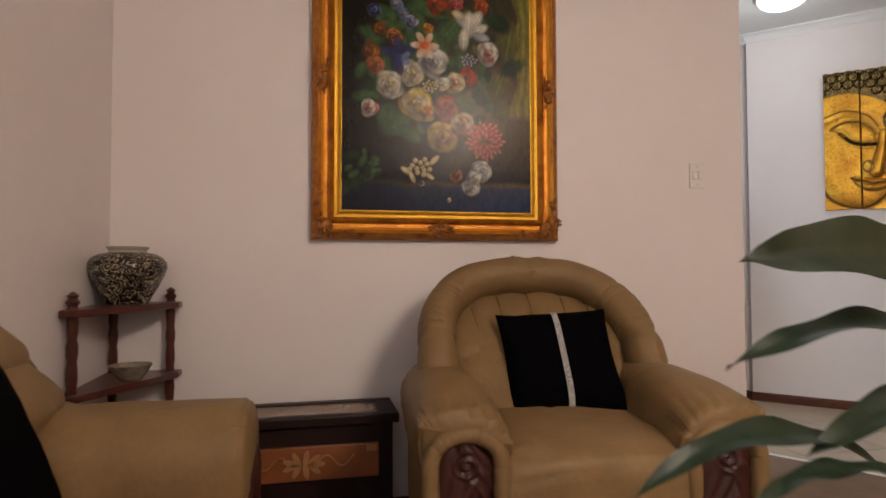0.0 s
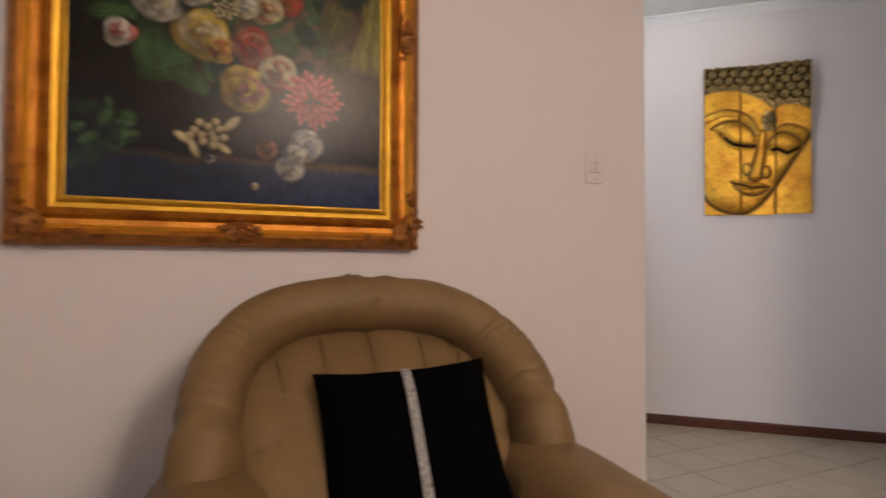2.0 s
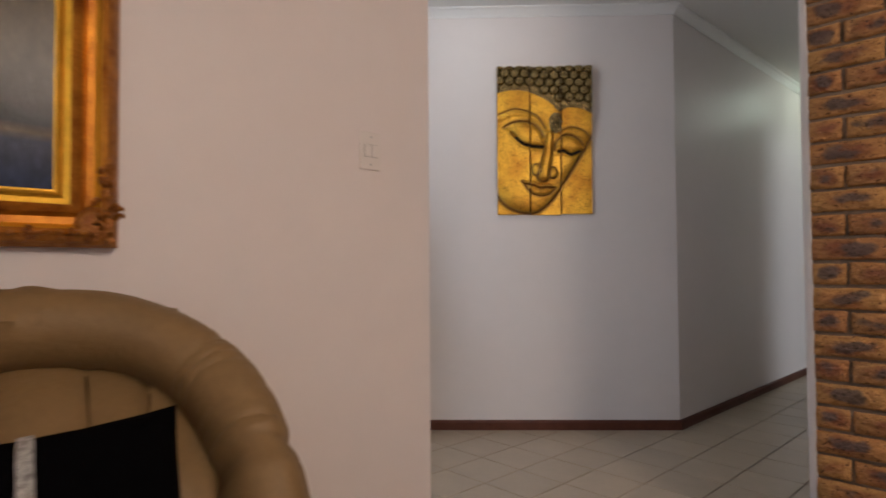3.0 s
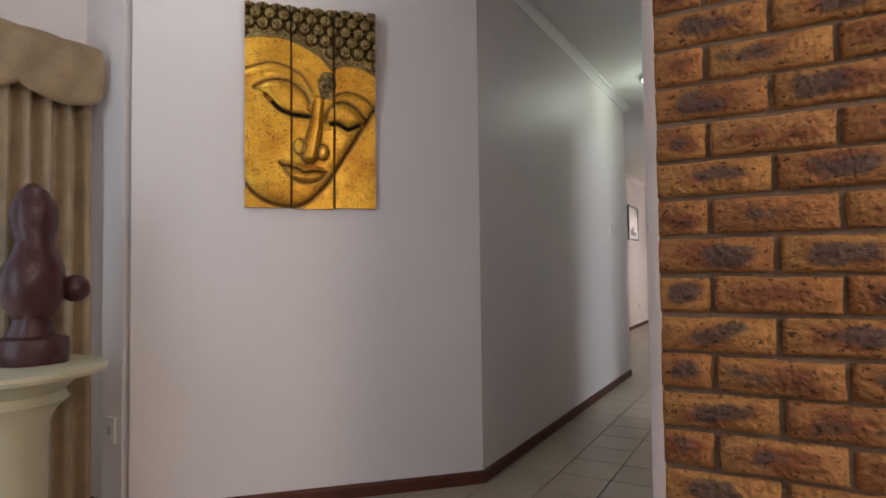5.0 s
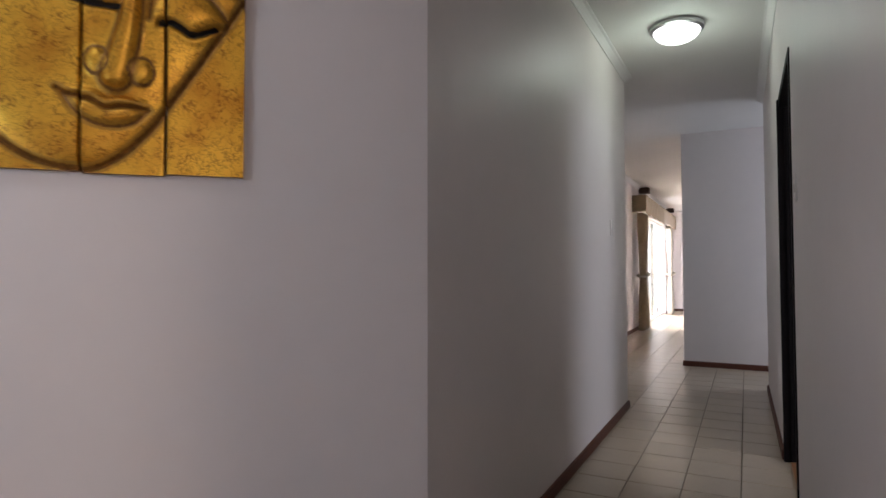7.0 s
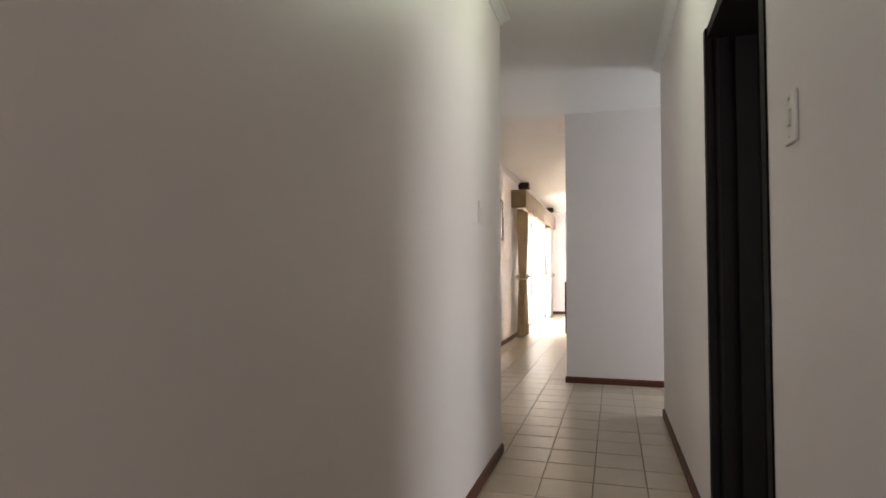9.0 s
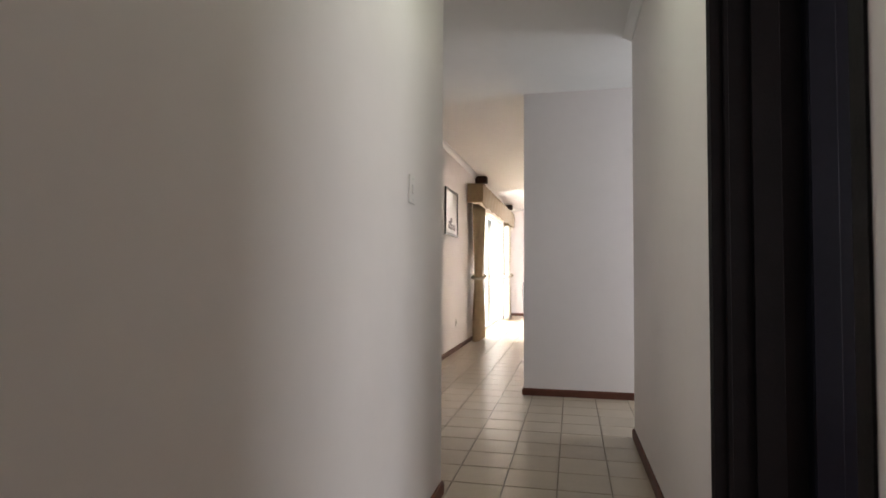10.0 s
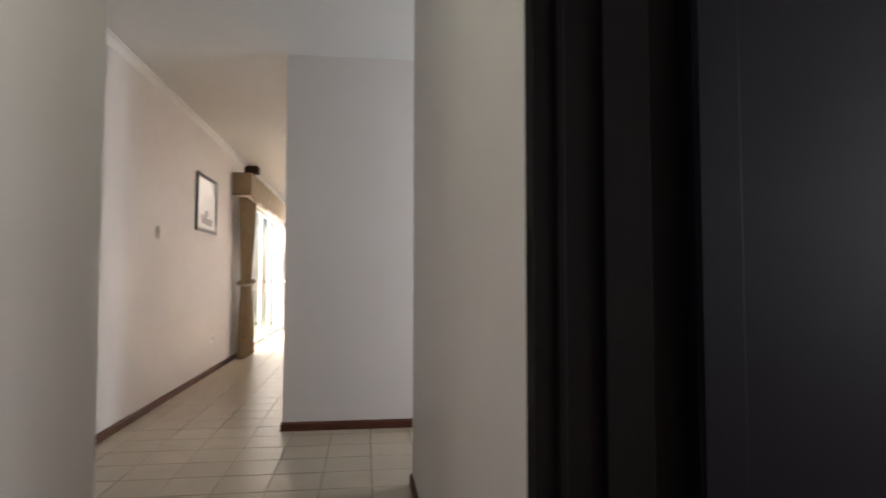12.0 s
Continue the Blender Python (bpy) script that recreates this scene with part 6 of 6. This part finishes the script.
def dark_chair(m):
    ob = thing("dining_chair", m, "dark upholstered chair standing by the bright window", "chair")
    part("seat", bevelled(boxes(((-0.23, -0.23, 0.42), (0.23, 0.23, 0.48))), 0.02), BLACKWOOD, ob)
    bk = part("backrest", bevelled(boxes(((-0.23, 0.19, 0.50), (0.23, 0.23, 0.93))), 0.015), BLACKWOOD, ob)
    for sx in (-0.2, 0.2):
        for y in (-0.2, 0.2):
            part("leg", boxes(((sx - 0.02, y - 0.02, 0), (sx + 0.02, y + 0.02, 0.42))), BLACKWOOD, ob)
        part("back_post", boxes(((sx - 0.02, 0.195, 0.42), (sx + 0.02, 0.225, 0.52))), BLACKWOOD, ob)
    return ob


dark_chair(pose(15.5, 3.20, 0, 0, 0, 0))


# ---- bricks, one by one ----


def brick_material():
    m = bpy.data.materials.new("rustic_face_brick")
    m.use_nodes = True
    nt = m.node_tree
    b = nt.nodes["Principled BSDF"]
    b.inputs["Roughness"].default_value = 0.72
    co = nt.nodes.new("ShaderNodeTexCoord")
    info = nt.nodes.new("ShaderNodeObjectInfo")
    sh = nt.nodes.new("ShaderNodeVectorMath")
    sh.operation = "MULTIPLY_ADD"
    nt.links.new(info.outputs["Random"], sh.inputs[0])
    sh.inputs[1].default_value = (37, 71, 53)
    nt.links.new(co.outputs["Object"], sh.inputs[2])

    def tex(scale, detail, stretch=(1, 1, 1)):
        mp = nt.nodes.new("ShaderNodeMapping")
        mp.inputs["Scale"].default_value = stretch
        nt.links.new(sh.outputs[0], mp.inputs["Vector"])
        n = nt.nodes.new("ShaderNodeTexNoise")
        n.inputs["Scale"].default_value, n.inputs["Detail"].default_value = scale, detail
        nt.links.new(mp.outputs[0], n.inputs["Vector"])
        return n.outputs[0]

    def ramp(src, *pairs):
        r = nt.nodes.new("ShaderNodeValToRGB")
        el = r.color_ramp.elements
        el[0].position, el[0].color = pairs[0][0], (*pairs[0][1], 1)
        el[1].position, el[1].color = pairs[-1][0], (*pairs[-1][1], 1)
        for p, c in pairs[1:-1]:
            el.new(p).color = (*c, 1)
        nt.links.new(src, r.inputs[0])
        return r.outputs[0]

    def mix(kind, fac, a, b):
        mx = nt.nodes.new("ShaderNodeMixRGB")
        mx.blend_type = kind
        for sock, val in zip(mx.inputs, (fac, a, b)):
            if isinstance(val, (int, float)):
                sock.default_value = val
            elif isinstance(val, tuple):
                sock.default_value = (*val, 1)
            else:
                nt.links.new(val, sock)
        return mx.outputs[0]

    def maths(op, a, b):
        q = nt.nodes.new("ShaderNodeMath")
        q.operation = op
        q.use_clamp = op == "MULTIPLY"
        for sock, val in zip(q.inputs, (a, b)):
            if isinstance(val, (int, float)):
                sock.default_value = val
            else:
                nt.links.new(val, sock)
        return q.outputs[0]
    # the heart of each face is fired darker than its ochre edges
    sep = nt.nodes.new("ShaderNodeSeparateXYZ")
    nt.links.new(co.outputs["Generated"], sep.inputs[0])
    across = maths("MULTIPLY", maths("MULTIPLY", sep.outputs[2], maths("SUBTRACT", 1.0, sep.outputs[2])), 4.0)
    along = maths("MULTIPLY", maths("MULTIPLY", sep.outputs[1], maths("SUBTRACT", 1.0, sep.outputs[1])), 4.0)
    heart = maths("MULTIPLY", across, along)
    wander = tex(11, 5, (1, 1, 2.2))
    edge = ramp(info.outputs["Random"], (0.0, (0.432, 0.219, 0.071)), (0.3, (0.484, 0.258, 0.085)), (0.55, (0.389, 0.176, 0.063)), (0.8, (0.475, 0.249, 0.093)), (1.0, (0.423, 0.197, 0.062)))
    core = ramp(info.outputs["Random"], (0.0, (0.240, 0.085, 0.035)), (0.2, (0.352, 0.148, 0.050)), (0.45, (0.192, 0.067, 0.033)), (0.7, (0.288, 0.107, 0.040)), (1.0, (0.216, 0.078, 0.036)))
    inner = ramp(maths("ADD", maths("MULTIPLY", heart, 0.42), wander), (0.0, (0, 0, 0)), (0.66, (0, 0, 0)), (0.90, (1, 1, 1)), (1.0, (1, 1, 1)))
    out = mix("MIX", inner, edge, core)
    grey = ramp(maths("ADD", maths("MULTIPLY", heart, 0.30), tex(8, 6, (1, 1, 1.6))), (0.0, (0, 0, 0)), (0.71, (0, 0, 0)), (0.80, (1, 1, 1)), (1.0, (1, 1, 1)))
    out = mix("MIX", maths("MULTIPLY", grey, 0.80), out, (0.085, 0.068, 0.066))
    grain = ramp(tex(34, 8, (1, 1, 2.0)), (0.25, (0.62, 0.55, 0.50)), (0.52, (1, 1, 1)), (0.8, (1.18, 1.15, 1.08)))
    pits = ramp(tex(75, 3, (1, 1, 1.7)), (0.0, (0.16, 0.12, 0.10)), (0.345, (0.22, 0.16, 0.13)), (0.385, (1, 1, 1)), (1.0, (1, 1, 1)))
    out = mix("MULTIPLY", 0.9, mix("MULTIPLY", 0.9, out, grain), pits)
    nt.links.new(out, b.inputs["Base Color"])
    bp = nt.nodes.new("ShaderNodeBump")
    bp.inputs["Strength"].default_value = 1.0
    bp.inputs["Distance"].default_value = 0.014
    nt.links.new(tex(70, 8), bp.inputs["Height"])
    nt.links.new(bp.outputs[0], b.inputs["Normal"])
    return m


BRICK = brick_material()
COURSE, JOINT, FULL, HALF = 0.0803, 0.011, 0.2175, 0.0990


def brick_mesh(length, seed):
    """Face towards -x, running to -y from the origin, with a rounded, uneven face."""
    rnd = random.Random(seed)
    nu, nv = (7, 4) if length > 0.15 else (4, 4)
    h = COURSE - JOINT
    bm = bmesh.new()
    g = []
    for j in range(nv + 1):
        row = []
        for i in range(nu + 1):
            u, v = i / nu, j / nv
            e = min(u * length, (1 - u) * length, v * h, (1 - v) * h)
            d = 0.0 if e < 1e-6 else 0.010 + rnd.uniform(-0.0015, 0.0015)
            uu = u
            if 0 < i < nu and i in (1, nu - 1):
                uu = (0.009 / length) if i == 1 else 1 - 0.009 / length
            vv = v
            if j in (1, nv - 1):
                vv = 0.10 if j == 1 else 0.90
            ju, jv = rnd.uniform(-0.0016, 0.0016), rnd.uniform(-0.0016, 0.0016)
            row.append(bm.verts.new((-d, -(uu * length) + ju, vv * h + jv)))
        g.append(row)
    for j in range(nv):
        for i in range(nu):
            bm.faces.new((g[j][i], g[j][i + 1], g[j + 1][i + 1], g[j + 1][i]))
    rim = g[0] + [g[j][nu] for j in range(1, nv + 1)] + g[nv][-2::-1] + [g[j][0] for j in range(nv - 1, 0, -1)]
    bk = [bm.verts.new((0.014, v.co.y, v.co.z)) for v in rim]
    for i in range(len(rim)):
        k = (i + 1) % len(rim)
        bm.faces.new((rim[k], rim[i], bk[i], bk[k]))
    return mesh_of("brick", bm, BRICK, 70)


brick_wall = bpy.data.objects["wall_brick"]
FULLS = [brick_mesh(FULL, k) for k in range(7)]
HALVES = [brick_mesh(HALF, 50 + k) for k in range(4)]
rnd = random.Random(11)
START = WALL_RN - 0.021
rest = bmesh.new()
for c in range(-12, 22):
    z = 0.971 + COURSE * c + JOINT / 2
    if z < 0 or z + COURSE > CEIL + 0.02:
        continue
    y = START
    first = c % 2 == 0
    while y - 0.1 > SOUTH:
        L = HALF if first else FULL
        first = False
        if y > 0.95:
            ob = new("brick", rnd.choice(HALVES if L == HALF else FULLS))
            ob.location = (BRICK_X + 0.006 + rnd.uniform(-0.002, 0.003), y + rnd.uniform(-0.001, 0.001), z + rnd.uniform(-0.0015, 0.0015))
            ob.rotation_euler = (radians(rnd.uniform(-0.5, 0.5)), 0, 0)
            ob.parent = brick_wall
        else:
            box_bm(rest, (BRICK_X, max(SOUTH, y - L), z), (BRICK_X + 0.02, y, z + COURSE - JOINT))
        y -= L + JOINT
tagged(part("bricks", rest, BRICK, brick_wall), "", "", "", "stuff")

# ---- floor tiles, one by one ----
TP = 0.2685
floor_ob = bpy.data.objects["floor"]


def tile_mesh(seed):
    rnd = random.Random(seed)
    s, ch, t = TP / 2 - 0.0030, 0.0022, 0.0062
    bm = bmesh.new()
    lo = [bm.verts.new((x * s, y * s, -t)) for x, y in ((-1, -1), (1, -1), (1, 1), (-1, 1))]
    md = [bm.verts.new((x * s, y * s, -0.0016)) for x, y in ((-1, -1), (1, -1), (1, 1), (-1, 1))]
    hi = [bm.verts.new((x * (s - ch), y * (s - ch), rnd.uniform(-0.0002, 0.0002))) for x, y in ((-1, -1), (1, -1), (1, 1), (-1, 1))]
    for a, b in ((lo, md), (md, hi)):
        for i in range(4):
            bm.faces.new((a[i], a[(i + 1) % 4], b[(i + 1) % 4], b[i]))
    bm.faces.new(hi)
    return mesh_of("tile", bm, TILE)


TILES = [tile_mesh(k) for k in range(5)]
spots = []
for i in range(-26, 44):
    for j in range(-13, 12):
        x, y = 8.297 + TP * (i + 0.5), 2.425 + TP * (j + 0.5)
        hall = 2.2 < x < 5.2 and WALL_RN - 0.1 < y < 4.8 and x + y < DIAG + 0.25 and x + y * 1.19 > 5.8
        corridor = 3.3 < x < 8.3 and WALL_R - 0.15 < y < WALL_L + 0.15
        cross_hall = 8.0 < x < CROSS + 0.2 and -0.9 < y < FAR_W + 0.1
        far = CROSS - 0.1 < x < FAR_END and -0.9 < y < FAR_W + 0.1
        if hall or corridor or cross_hall or far:
            near = (hall or corridor or (cross_hall and y > 1.9))
            spots.append((0 if near else 1, x, x, y))
spots.sort()
rest = bmesh.new()
for k, (far, _, x, y) in enumerate(spots):
    if k < 290:
        ob = new("tile", rnd.choice(TILES))
        ob.location = (x, y, rnd.uniform(-0.0004, 0.0004))
        ob.rotation_euler = (radians(rnd.uniform(-0.07, 0.07)), radians(rnd.uniform(-0.07, 0.07)), radians(90 * rnd.randrange(4)))
        ob.parent = floor_ob
    else:
        s = TP / 2 - 0.003
        v = [rest.verts.new((x + a * s, y + b * s, z)) for z in (-0.006, 0.0) for a, b in ((-1, -1), (1, -1), (1, 1), (-1, 1))]
        for f in ((0, 1, 5, 4), (1, 2, 6, 5), (2, 3, 7, 6), (3, 0, 4, 7), (4, 5, 6, 7)):
            rest.faces.new([v[q] for q in f])
tagged(part("tiles", rest, TILE, floor_ob), "", "", "", "stuff")
